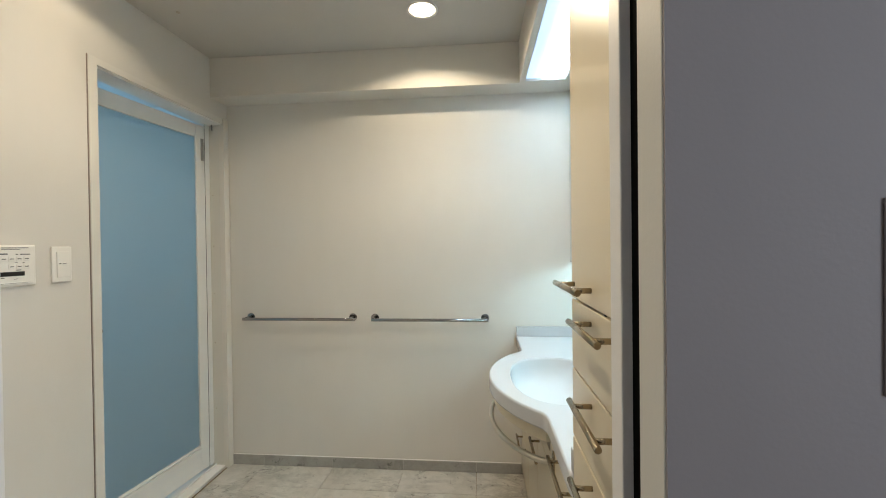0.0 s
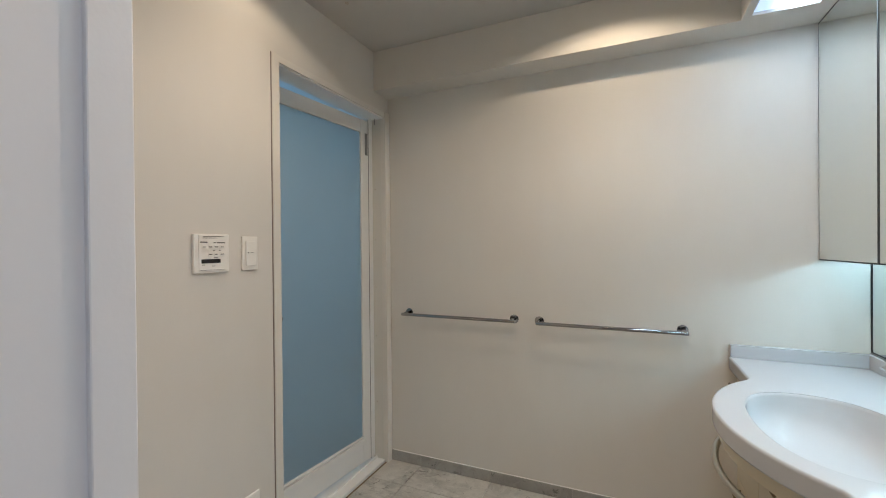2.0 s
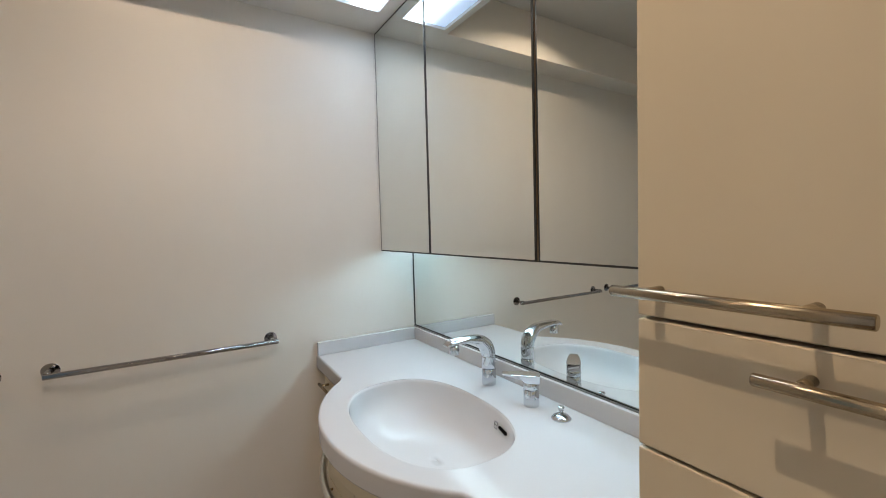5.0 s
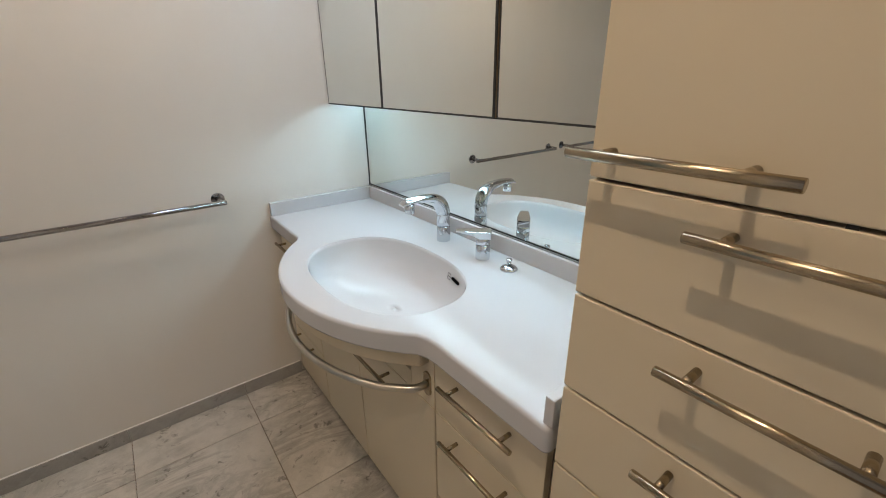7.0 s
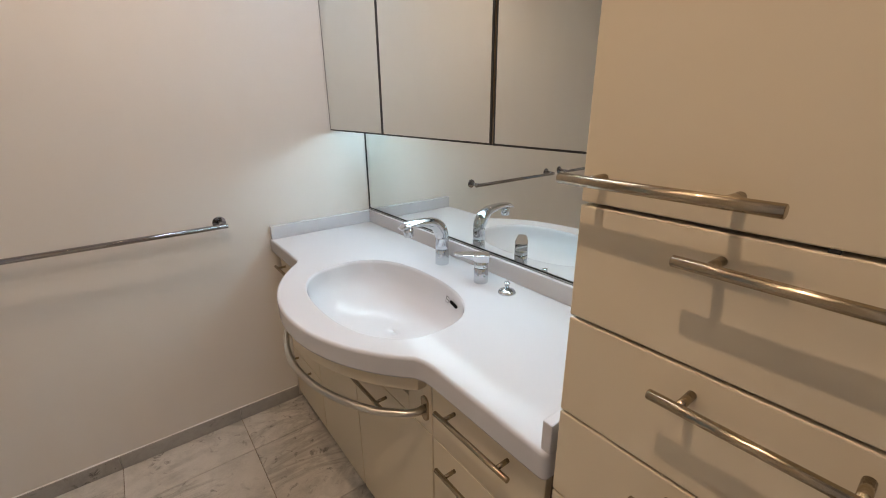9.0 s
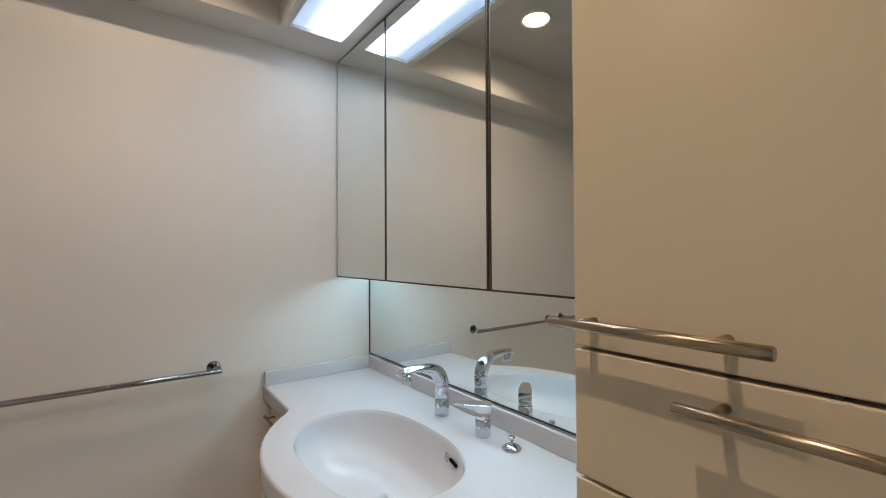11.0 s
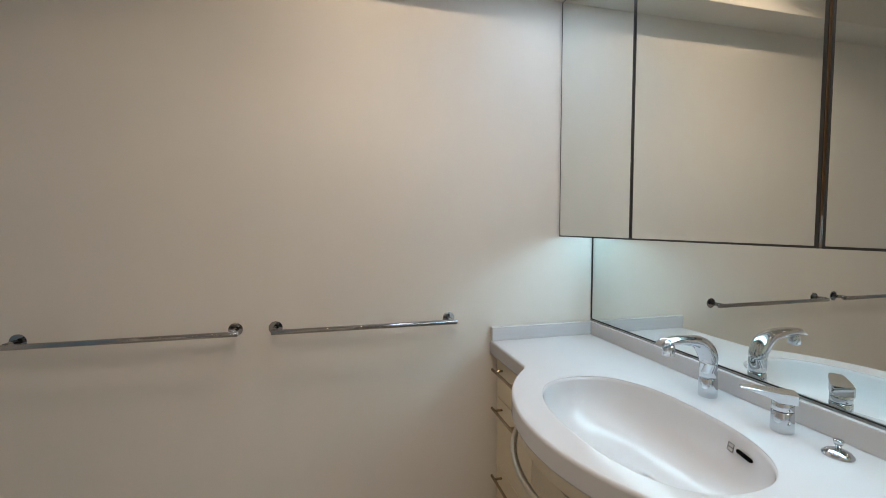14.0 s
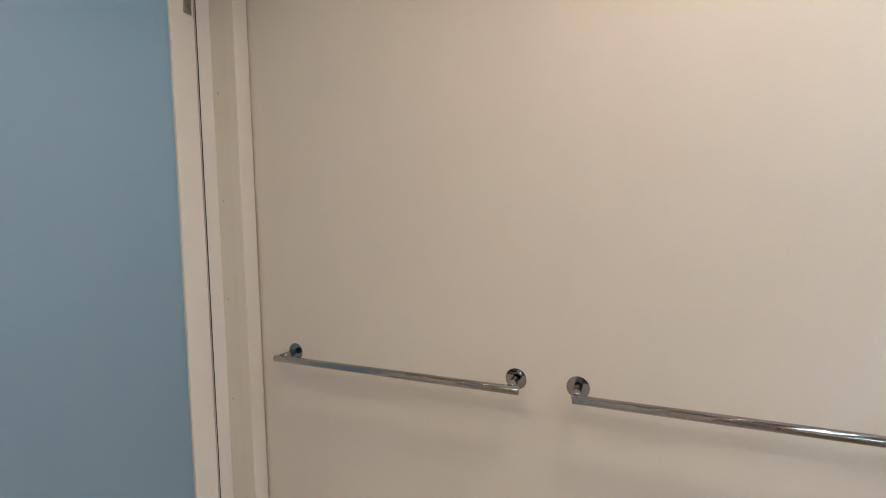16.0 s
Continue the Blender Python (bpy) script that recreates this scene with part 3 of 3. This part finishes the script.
fas = [p for p in arc(CR - 0.018, -1.066, -0.356, 40)]
fas_in = [p for p in arc(CR - 0.036, -1.040, -0.382, 40)][::-1]
part("fascia", prism([(VX - 0.0005, fas[0][1])] + fas + [(VX - 0.0005, fas[-1][1])] + [(VX - 0.0005, fas_in[0][1])] + fas_in + [(VX - 0.0005, fas_in[-1][1])], 0.684, 0.7275, bevel=0.004), LAMINATE, sink_unit, "curved cream fascia under the basin")
# curved towel rail in front of the sink cabinet
RZ, RR = 0.622, 0.507
mid_arc = arc(RR, -1.000, -0.422, 40)
ends = []
for sgn, (ax, ay) in ((-1, mid_arc[0]), (1, mid_arc[-1])):
    yb = CY + sgn * 0.348
    ends.append([(VX - 0.004, yb, RZ), (VX - 0.022, yb, RZ), (VX - 0.036, yb - sgn * 0.004, RZ), (VX - 0.050, yb - sgn * 0.014, RZ)])
path = ends[0] + [(x, y, RZ) for x, y in mid_arc] + ends[1][::-1]
rail = part("towel_rail", sweep(path, 0.0095, 18), SATIN, sink_unit, "curved satin nickel towel rail")
for sgn in (-1, 1):
    yb = CY + sgn * 0.348
    outline = [(0.0135 * math.cos(a), (0.020 if math.sin(a) > 0 else -0.020) + 0.0135 * math.sin(a)) for a in [2 * math.pi * k / 28 for k in range(28)]]
    bm = prism(outline, 0, 0.005, bevel=0.0015, segments=2, only_top=True)
    bmesh.ops.transform(bm, matrix=Matrix(((0, 0, -1, VX), (1, 0, 0, yb), (0, 1, 0, RZ), (0, 0, 0, 1))), verts=bm.verts[:])
    bmesh.ops.recalc_face_normals(bm, faces=bm.faces[:])
    part("mount_plate", bm, NICKEL, rail)

# ---- countertop with the undermount basin ----
BXC, BYC, BA, BB, BN = 1.775, -0.735, 0.183, 0.283, 2.4


def rim(scale_a, scale_b, n=96):
    out = []
    for k in range(n):
        a = 2 * math.pi * k / n
        c, s = math.cos(a), math.sin(a)
        out.append((BXC + scale_a * math.copysign(abs(c) ** (2 / BN), c), BYC + scale_b * math.copysign(abs(s) ** (2 / BN), s)))
    return out


FX, Y0, Y1 = 1.673, -1.423, -0.004
y_in = CR * math.sin(math.acos((CX - FX) / CR))
front = [(FX, Y1), (FX, CY + y_in + 0.012)]
front += arc(CR, CY + y_in - 0.012, CY - y_in + 0.03, 56)
cusp = [(FX - 0.012, CY - y_in + 0.012), (FX - 0.003, CY - y_in - 0.012), (FX, CY - y_in - 0.040)]
front += cusp + [(FX, Y0 + 0.014), (FX + 0.002, Y0 + 0.006), (FX + 0.007, Y0 + 0.0015), (FX + 0.014, Y0)]
outline = [(XE - 0.002, Y1)] + front + [(XE - 0.002, Y0)]


def counter_mesh():
    """Slab with a softened front edge and a hole for the basin."""
    bm = bmesh.new()
    hole = rim(BA, BB)
    out = [Vector((x, y)) for x, y in outline]
    n = len(out)
    inset = []
    for k in range(n):
        p, a, b = out[k], out[k - 1], out[(k + 1) % n]
        d = ((p - a).normalized() + (b - p).normalized()).normalized()
        inward = Vector((-d.y, d.x))
        if (Vector((BXC, BYC)) - p).dot(inward) < 0:
            inward = -inward
        inset.append((p, inward))
    rings = []
    for off, z in ((0.008, ZT - 0.055), (0.002, ZT - 0.0535), (0.0, ZT - 0.0490), (0.0, ZT - 0.0475), (0.0, ZT - 0.0085), (0.0, ZT - 0.0070), (0.0008, ZT - 0.0042), (0.0022, ZT - 0.0020), (0.0044, ZT - 0.0006), (0.0070, ZT), (0.0085, ZT)):
        rings.append([bm.verts.new((*(p + off * i if 1 <= k < n - 1 else p), z)) for k, (p, i) in enumerate(inset)])
    for a, b in zip(rings, rings[1:]):
        for k in range(n):
            bm.faces.new((a[k], a[(k + 1) % n], b[(k + 1) % n], b[k])).smooth = True
    edge = [bm.edges.get((rings[-1][k], rings[-1][(k + 1) % n])) for k in range(n)]
    inner = []
    for off, z in ((0.004, ZT), (0.0012, ZT - 0.0004), (0.0, ZT - 0.0010), (0.0, ZT - 0.0019)):
        inner.append([bm.verts.new((x, y, z)) for x, y in rim(BA + off, BB + off)])
    h = len(inner[0])
    for a, b in zip(inner, inner[1:]):
        for k in range(h):
            bm.faces.new((a[k], a[(k + 1) % h], b[(k + 1) % h], b[k])).smooth = True
    edge += [bm.edges.get((inner[0][k], inner[0][(k + 1) % h])) for k in range(h)]
    bmesh.ops.triangle_fill(bm, use_beauty=True, use_dissolve=False, edges=edge)
    low = [bm.edges.get((rings[0][k], rings[0][(k + 1) % n])) for k in range(n)]
    low += [bm.edges.get((inner[-1][k], inner[-1][(k + 1) % h])) for k in range(h)]
    bmesh.ops.triangle_fill(bm, use_beauty=True, use_dissolve=False, edges=low)
    bmesh.ops.recalc_face_normals(bm, faces=bm.faces[:])
    return bm


counter = tagged(link("countertop", counter_mesh(), SOLID), "white solid-surface vanity top bulging round the basin", "countertop")
part("back_splash", box(XE - 0.022, XE - 0.002, Y0 + 0.0205, Y1 - 0.0205, ZT + 0.0003, 0.838, bevel=0.002), SOLID, counter)
part("back_splash", box(FX + 0.004, XE - 0.002, Y1 - 0.020, Y1, ZT + 0.0003, 0.838, bevel=0.002), SOLID, counter)
part("side_splash", box(FX + 0.006, XE - 0.002, Y0, Y0 + 0.018, ZT + 0.0003, 0.838, bevel=0.002), SOLID, counter)


def basin_mesh():
    bm = bmesh.new()
    levels = [(1.05, -0.0040), (1.012, -0.0021), (0.998, -0.0030), (0.991, -0.012), (0.982, -0.038), (0.955, -0.064), (0.90, -0.088), (0.80, -0.110), (0.66, -0.126), (0.48, -0.137), (0.28, -0.143), (0.12, -0.1455), (0.004, -0.146)]
    rings = []
    for s, dz in levels:
        rings.append([bm.verts.new((x + (1 - s) * 0.035, y, ZT + dz)) for x, y in rim(BA * s, BB * s)])
    for s, dz in ((0.004, -0.157), (0.12, -0.156), (0.55, -0.152), (0.85, -0.125), (1.0, -0.09), (1.07, -0.032)):
        rings.append([bm.verts.new((x + (1 - s) * 0.035, y, ZT + dz)) for x, y in rim((BA + 0.012) * s, (BB + 0.012) * s)])
    n = len(rings[0])
    for a, b in zip(rings, rings[1:] + rings[:1]):
        for k in range(n):
            bm.faces.new((a[k], a[(k + 1) % n], b[(k + 1) % n], b[k])).smooth = True
    bmesh.ops.recalc_face_normals(bm, faces=bm.faces[:])
    return bm


basin = tagged(link("wash_basin", basin_mesh(), CERAMIC), "glossy white ceramic oval basin under the counter", "wash basin")

def on_bowl(y, dz):
    """A point of the basin's back wall, and the way that it faces."""
    s = 0.985 if dz > -0.045 else 0.97
    t = min(1, abs((y - BYC) / (BB * s)))
    x = BXC + (1 - s) * 0.035 + BA * s * (1 - t**BN) ** (1 / BN)
    return x, y


ox, oy = on_bowl(-0.874, -0.042)
slot = prism([(0.019 * math.copysign(1, math.cos(a)) * (abs(math.cos(a)) > 1e-6) + 0.0042 * math.cos(a), 0.0042 * math.sin(a)) for a in [2 * math.pi * (k + 0.5) / 24 for k in range(24)]], 0, 0.004)
face_on = Vector((-0.93, 0.25, 0.22)).normalized()
along = Vector((0.26, 0.966, 0)).normalized()
up_way = face_on.cross(along)
bmesh.ops.transform(slot, matrix=Matrix(((along.x, up_way.x, face_on.x, ox - 0.004), (along.y, up_way.y, face_on.y, oy), (along.z, up_way.z, face_on.z, ZT - 0.039), (0, 0, 0, 1))), verts=slot.verts[:])
# black inlay stands for the shade inside the overflow hole
part("overflow_slot", slot, DARK, basin, "dark overflow slot")
mx_, my_ = on_bowl(-0.832, -0.042)
mark = bmesh.new()
for u0, u1, v0, v1 in ((-0.009, 0.009, 0.008, 0.0095), (-0.009, 0.009, -0.0095, -0.008), (-0.009, -0.0075, -0.008, 0.008), (0.0075, 0.009, -0.008, 0.008), (-0.0075, 0.0075, -0.0008, 0.0008)):
    box(u0, u1, v0, v1, 0, 0.0006, bm=mark)
face_on = Vector((-0.94, 0.18, 0.22)).normalized()
along = Vector((0.19, 0.98, 0)).normalized()
up_way = face_on.cross(along)
bmesh.ops.transform(mark, matrix=Matrix(((along.x, up_way.x, face_on.x, mx_ - 0.004), (along.y, up_way.y, face_on.y, my_), (along.z, up_way.z, face_on.z, ZT - 0.042), (0, 0, 0, 1))), verts=mark.verts[:])
part("printed_mark", mark, PRINT, basin, "small grey printed square mark")

# ---- taps ----
SX, SY = 2.052, -0.668
spout = thing("faucet_spout", (SX, SY, ZT), "curved chrome basin spout standing on the counter", "faucet")
part("base", lathe([(0.0225, 0), (0.0235, 0.002), (0.0225, 0.05), (0.0215, 0.052)], (SX, SY, ZT + 0.0004), "z", 32), CHROME, spout)
pts, rad, flt = [], [], []
for k in range(25):
    u = k / 24
    a = u * radians(112)
    px = SX - 0.066 * (1 - math.cos(a)) - (0.054 * max(0, u - 0.62) / 0.38)
    pz = ZT + 0.0525 + 0.038 + 0.066 * math.sin(a) + (0.006 * max(0, u - 0.62) / 0.38)
    pts.append((px, SY, pz))
    rad.append(0.0222 + 0.0025 * math.sin(math.pi * min(1, 1.3 * u)) - 0.003 * u)
    flt.append(1.0 - 0.55 * max(0, u - 0.30) / 0.70)
pts = [(SX, SY, ZT + 0.0525), (SX, SY, ZT + 0.07)] + pts
rad, flt = [0.0220, 0.0222] + rad, [1.0, 1.0] + flt
tx, ty, tz = pts[-1]
pts.append((tx - 0.016, ty, tz - 0.008))
rad.append(0.015)
flt.append(0.3)
part("spout_arm", sweep(pts, rad, 24, flat=flt), CHROME, spout)
part("aerator", lathe([(0.0135, 0), (0.0155, 0.002), (0.0155, 0.020), (0.013, 0.032)], (tx + 0.014, SY, tz - 0.037), "z", 24), CHROME, spout)
MX, MY = 2.048, -0.866
mixer = thing("faucet_mixer", (MX, MY, ZT), "chrome lever mixer standing on the counter", "faucet")
part("base", lathe([(0.0215, 0), (0.0225, 0.002), (0.0215, 0.046), (0.0205, 0.0475)], (MX, MY, ZT + 0.0004), "z", 32), CHROME, mixer)
part("body", lathe([(0.0205, 0), (0.0215, 0.0015), (0.0210, 0.018), (0.0195, 0.0195)], (MX, MY, ZT + 0.0490), "z", 32), CHROME, mixer)


def lever_mesh():
    """A flat lever, square over the body and tapering to a thin tip."""
    along, across = Vector((-0.76, 0.65, 0)), Vector((0.65, 0.76, 0))
    bm, rings = bmesh.new(), []
    for d, w, deep in ((-0.0240, 0.0205, 0.0225), (0.012, 0.0210, 0.0225), (0.028, 0.0195, 0.014), (0.053, 0.0172, 0.008), (0.081, 0.0122, 0.0042)):
        top = Vector((MX, MY, ZT + 0.0905 + 0.02 * max(0, d))) + d * along
        low = Vector((0, 0, -deep))
        rings.append([bm.verts.new(p) for p in (top - w * across, top + w * across, top + w * across + low, top - w * across + low)])
    for a, b in zip(rings, rings[1:]):
        for k in range(4):
            bm.faces.new((a[k], a[(k + 1) % 4], b[(k + 1) % 4], b[k]))
    bm.faces.new(rings[0][::-1])
    bm.faces.new(rings[-1])
    bmesh.ops.recalc_face_normals(bm, faces=bm.faces[:])
    ends = [e for r in (rings[0], rings[-1]) for e in (bm.edges.get((r[1], r[2])), bm.edges.get((r[0], r[3])))]
    bmesh.ops.bevel(bm, geom=ends, offset=0.0035, segments=3, profile=0.5, affect="EDGES")
    sharp = [e for e in bm.edges if len(e.link_faces) == 2 and e.calc_face_angle() > 0.6]
    bmesh.ops.bevel(bm, geom=sharp, offset=0.0012, segments=2, profile=0.5, affect="EDGES", clamp_overlap=True)
    return bm


part("lever", lever_mesh(), CHROME, mixer)
PX, PY = 2.053, -0.971
pop = thing("drain_lift_knob", (PX, PY, ZT), "small chrome lift knob for the drain", "drain knob")
part("rosette", lathe([(0.026, 0), (0.026, 0.003), (0.020, 0.009), (0.008, 0.014)], (PX, PY, ZT + 0.0004), "z", 32), CHROME, pop)
part("knob", lathe([(0.0045, 0), (0.0045, 0.007), (0.0078, 0.010), (0.0088, 0.017), (0.0080, 0.0185), (0.003, 0.019)], (PX, PY, ZT + 0.0140), "z", 24), CHROME, pop)

# ---- mirror cabinet and wall mirror ----
KX, KZ0 = 1.977, 1.199
mc = thing("mirror_cabinet", (2.06, -0.71, KZ0), "mirrored wall cabinet with three doors above the vanity", "mirror cabinet")
part("body", box(KX + 0.022, XE - 0.001, -1.4275, -0.003, KZ0 + 0.062, ZB - 0.0015), PAINT, mc)
part("lamp_end_board", box(KX + 0.022, XE - 0.008, -1.4275, -1.415, KZ0 + 0.006, KZ0 + 0.0615), PAINT, mc)
for y0, y1 in ((-0.4395, -0.004), (-0.9675, -0.4425), (-1.4275, -0.9745)):
    dr = part("mirror_door", box(KX + 0.001, KX + 0.0215, y0, y1, KZ0, ZB - 0.003), MIRROR_EDGE, mc, "dark-edged door")
    part("mirror_pane", box(KX, KX + 0.004, y0 + 0.006, y1 - 0.006, KZ0 + 0.005, ZB - 0.009), MIRROR, dr, "clear mirror glass")
    if y0 == -0.9675:
        part("edge_band", box(KX + 0.003, KX + 0.0205, y0 - 0.0012, y0 - 0.0002, KZ0 + 0.002, ZB - 0.005), EDGE_BROWN, dr, "brown door edge band")
strip = thing("strip_light", (2.113, -0.71, KZ0 + 0.04), "cool fluorescent strip light beneath the mirror cabinet", "strip light")
part("batten", box(2.092, 2.132, -1.39, -0.05, KZ0 + 0.0578, KZ0 + 0.0618, bevel=0.001), PLASTIC, strip)
part("diffuser", box(2.097, 2.129, -1.37, -0.07, KZ0 + 0.027, KZ0 + 0.0575, bevel=0.011, segments=4), STRIP_GLOW, strip, "glowing white diffuser")
wm = thing("wall_mirror", (XE, -0.71, 0.84), "low wall mirror in a thin metal channel", "mirror")
part("pane", box(XE - 0.006, XE - 0.001, -1.428, -0.003, 0.846, KZ0 + 0.06), MIRROR, wm)
part("channel", box(XE - 0.012, XE - 0.001, -1.428, -0.003, 0.8383, 0.8430, bevel=0.0008), STEEL, wm, "thin metal channel")
# dark strip paints the gap between channel and mirror pane
part("gap_line", box(XE - 0.0085, XE - 0.0062, -1.428, -0.003, 0.8432, 0.8468), MIRROR_EDGE, wm, "thin dark strip drawn as the gap under the mirror pane")
part("edge_strip", box(XE - 0.009, XE - 0.0065, -0.0048, -0.003, 0.846, KZ0 + 0.06), MIRROR_EDGE, wm)

# ---- lights ----
panel = thing("ceiling_light", (1.824, -0.79, ZB + 0.03), "glowing fluorescent light panel in the soffit", "ceiling light")
part("diffuser", box(LX0 + 0.0005, LX1 - 0.0005, LY0 + 0.0005, LY1 - 0.0005, ZB + 0.012, ZB + 0.016), TUBE_GLOW, panel, "white acrylic diffuser")
part("housing", box(LX0 + 0.0005, LX1 - 0.0005, LY0 + 0.0005, LY1 - 0.0005, ZB + 0.10, ZB + 0.11), PAINT, panel)
for dx, dy, *_ in DOWNLIGHTS:
    dl = thing("downlight", (dx, dy, ZC), "round recessed warm downlight", "ceiling light", group="downlights")
    bm = bmesh.new()
    rings = [[bm.verts.new((dx + r * math.cos(2 * math.pi * k / 48), dy + r * math.sin(2 * math.pi * k / 48), z)) for k in range(48)] for r, z in ((0.071, ZC - 0.0005), (0.071, ZC - 0.004), (0.062, ZC - 0.006), (0.058, ZC - 0.003), (0.058, ZC - 0.0005))]
    for a, b in zip(rings, rings[1:]):
        for k in range(48):
            bm.faces.new((a[k], a[(k + 1) % 48], b[(k + 1) % 48], b[k])).smooth = True
    bmesh.ops.recalc_face_normals(bm, faces=bm.faces[:])
    part("trim_ring", bm, PAINT, dl)
    part("lens", lathe([(0.0575, 0), (0.0575, 0.002)], (dx, dy, ZC - 0.0025), "z", 40), LAMP_GLOW, dl, "glowing frosted lens")

# ---- towel bars on the north wall ----
def towel_bar(x0, x1, z, r0, r1):
    tb = thing("towel_bar", ((x0 + x1) / 2, 0, z), "chrome towel bar with round wall plates", "towel bar", group="towel bars")
    part("bar", lathe([(0.0078, 0), (0.0090, 0.001), (0.0090, x1 - x0 - 0.001), (0.0078, x1 - x0)], (x0, -0.058, z - 0.003), "x", 20), BAR_CHROME, tb)
    for r in (r0, r1):
        ros = part("rosette", lathe([(0.0235, 0), (0.0235, 0.006), (0.022, 0.008), (0.018, 0.0085)], (r, -0.0005, z), "y", 28), BAR_CHROME, tb)
        bmesh_post = sweep([(r, -0.008, z), (r, -0.056, z)], 0.0085, 16)
        part("post", bmesh_post, BAR_CHROME, ros)


towel_bar(0.090, 0.752, 0.884, 0.108, 0.733)
towel_bar(0.858, 1.520, 0.882, 0.864, 1.502)

# ---- wall controls on the west wall ----
def bars(parent, items, x, mat=PRINT):
    for y0, y1, z0, z1 in items:
        part("printed_line", box(x, x + 0.0006, y0, y1, z0, z1), mat, parent)


cp = thing("bath_control_panel", (XW, -1.166, 1.25), "white bathroom heater control panel with black display", "control panel")
face = part("face", box(XW, XW + 0.014, -1.231, -1.100, 1.184, 1.316, bevel=0.003), PLASTIC, cp)
plate = part("front_plate", box(XW + 0.0142, XW + 0.017, -1.216, -1.110, 1.190, 1.312, bevel=0.001), PLASTIC, cp)
part("display", box(XW + 0.0172, XW + 0.0182, -1.208, -1.138, 1.217, 1.231), BLACK, cp, "black display strip")
for ky, kz in ((-1.198, 1.272), (-1.176, 1.272), (-1.154, 1.272), (-1.132, 1.272), (-1.176, 1.247), (-1.154, 1.247), (-1.132, 1.247)):
    key = part("key", box(XW + 0.0172, XW + 0.019, ky - 0.0085, ky + 0.0085, kz - 0.007, kz + 0.007, bevel=0.001), PLASTIC, cp)
    bars(key, [(ky - 0.0055, ky + 0.0055, kz - 0.0012, kz + 0.0014)], XW + 0.0191)
bars(plate, [(-1.203, -1.125, 1.3065, 1.3085), (-1.203, -1.150, 1.3015, 1.3030), (-1.212, -1.186, 1.286, 1.290), (-1.163, -1.156, 1.285, 1.288), (-1.150, -1.120, 1.285, 1.288),
             (-1.166, -1.158, 1.2585, 1.2605), (-1.143, -1.137, 1.2585, 1.2605), (-1.162, -1.148, 1.2345, 1.237), (-1.206, -1.196, 1.211, 1.213), (-1.170, -1.158, 1.2065, 1.208), (-1.212, -1.120, 1.1935, 1.1945)], XW + 0.0171)
sw = thing("light_switch", (XW, -1.005, 1.246), "white double rocker light switch", "light switch")
part("plate", box(XW, XW + 0.008, -1.041, -0.971, 1.184, 1.311, bevel=0.0025), PLASTIC, sw)
for z0, z1 in ((1.2480, 1.293), (1.2015, 1.2465)):
    part("rocker", box(XW + 0.0082, XW + 0.012, -1.027, -0.985, z0, z1, bevel=0.001), PLASTIC, sw)
bars(sw, [(-1.020, -1.014, 1.2490, 1.2515)], XW + 0.0121, BLACK)
bars(sw, [(-1.008, -0.995, 1.2495, 1.2510)], XW + 0.0121)
hs = thing("hall_switch", (1.796, YH, 1.257), "dull brown switch plate on the hall wall", "light switch")
part("plate", box(1.764, 1.834, YH - 0.0015, YH, 1.187, 1.329, bevel=0.0007), BROWN_METAL, hs)
part("rocker", box(1.779, 1.819, YH - 0.003, YH - 0.0017, 1.215, 1.301, bevel=0.0005), BROWN_METAL, hs)
so = thing("wall_socket", (XW, -1.010, 0.28), "white double wall socket near the floor", "wall socket")
plate = part("plate", box(XW, XW + 0.008, -1.046, -0.974, 0.222, 0.340, bevel=0.0025), PLASTIC, so)
for z in (0.300, 0.260):
    part("socket_face", box(XW + 0.0082, XW + 0.0100, -1.027, -0.993, z - 0.016, z + 0.016, bevel=0.0015), PLASTIC, so)
    for y in (-1.016, -1.004):
        part("socket_slot", box(XW + 0.0101, XW + 0.0104, y - 0.0012, y + 0.0012, z - 0.005, z + 0.005), BLACK, so)

# ---- ceiling hatch joint and screw eyes ----
hatch = thing("ceiling_hatch", (0.34, -0.80, ZC), "flush papered ceiling inspection hatch", "ceiling hatch")
part("hatch_panel", box(0.115, 0.568, -1.02, -0.565, ZC - 0.0025, ZC - 0.0004, bevel=0.001), CEILING, hatch)
for y in (-0.605, -0.827):
    part("latch", lathe([(0.009, 0), (0.009, 0.002), (0.005, 0.003)], (0.137, y, ZC - 0.0055), "z", 16), PUTTY, hatch, "small hatch latch")

# ---- floor tiles ----
for tx0, tx1, ty0, ty1 in tiles:
    cx, cy = (tx0 + tx1) / 2, (ty0 + ty1) / 2
    part("tile", box(tx0, tx1, ty0, ty1, -0.006, 0.0, bevel=0.0009, segments=1), FLOOR, floor)
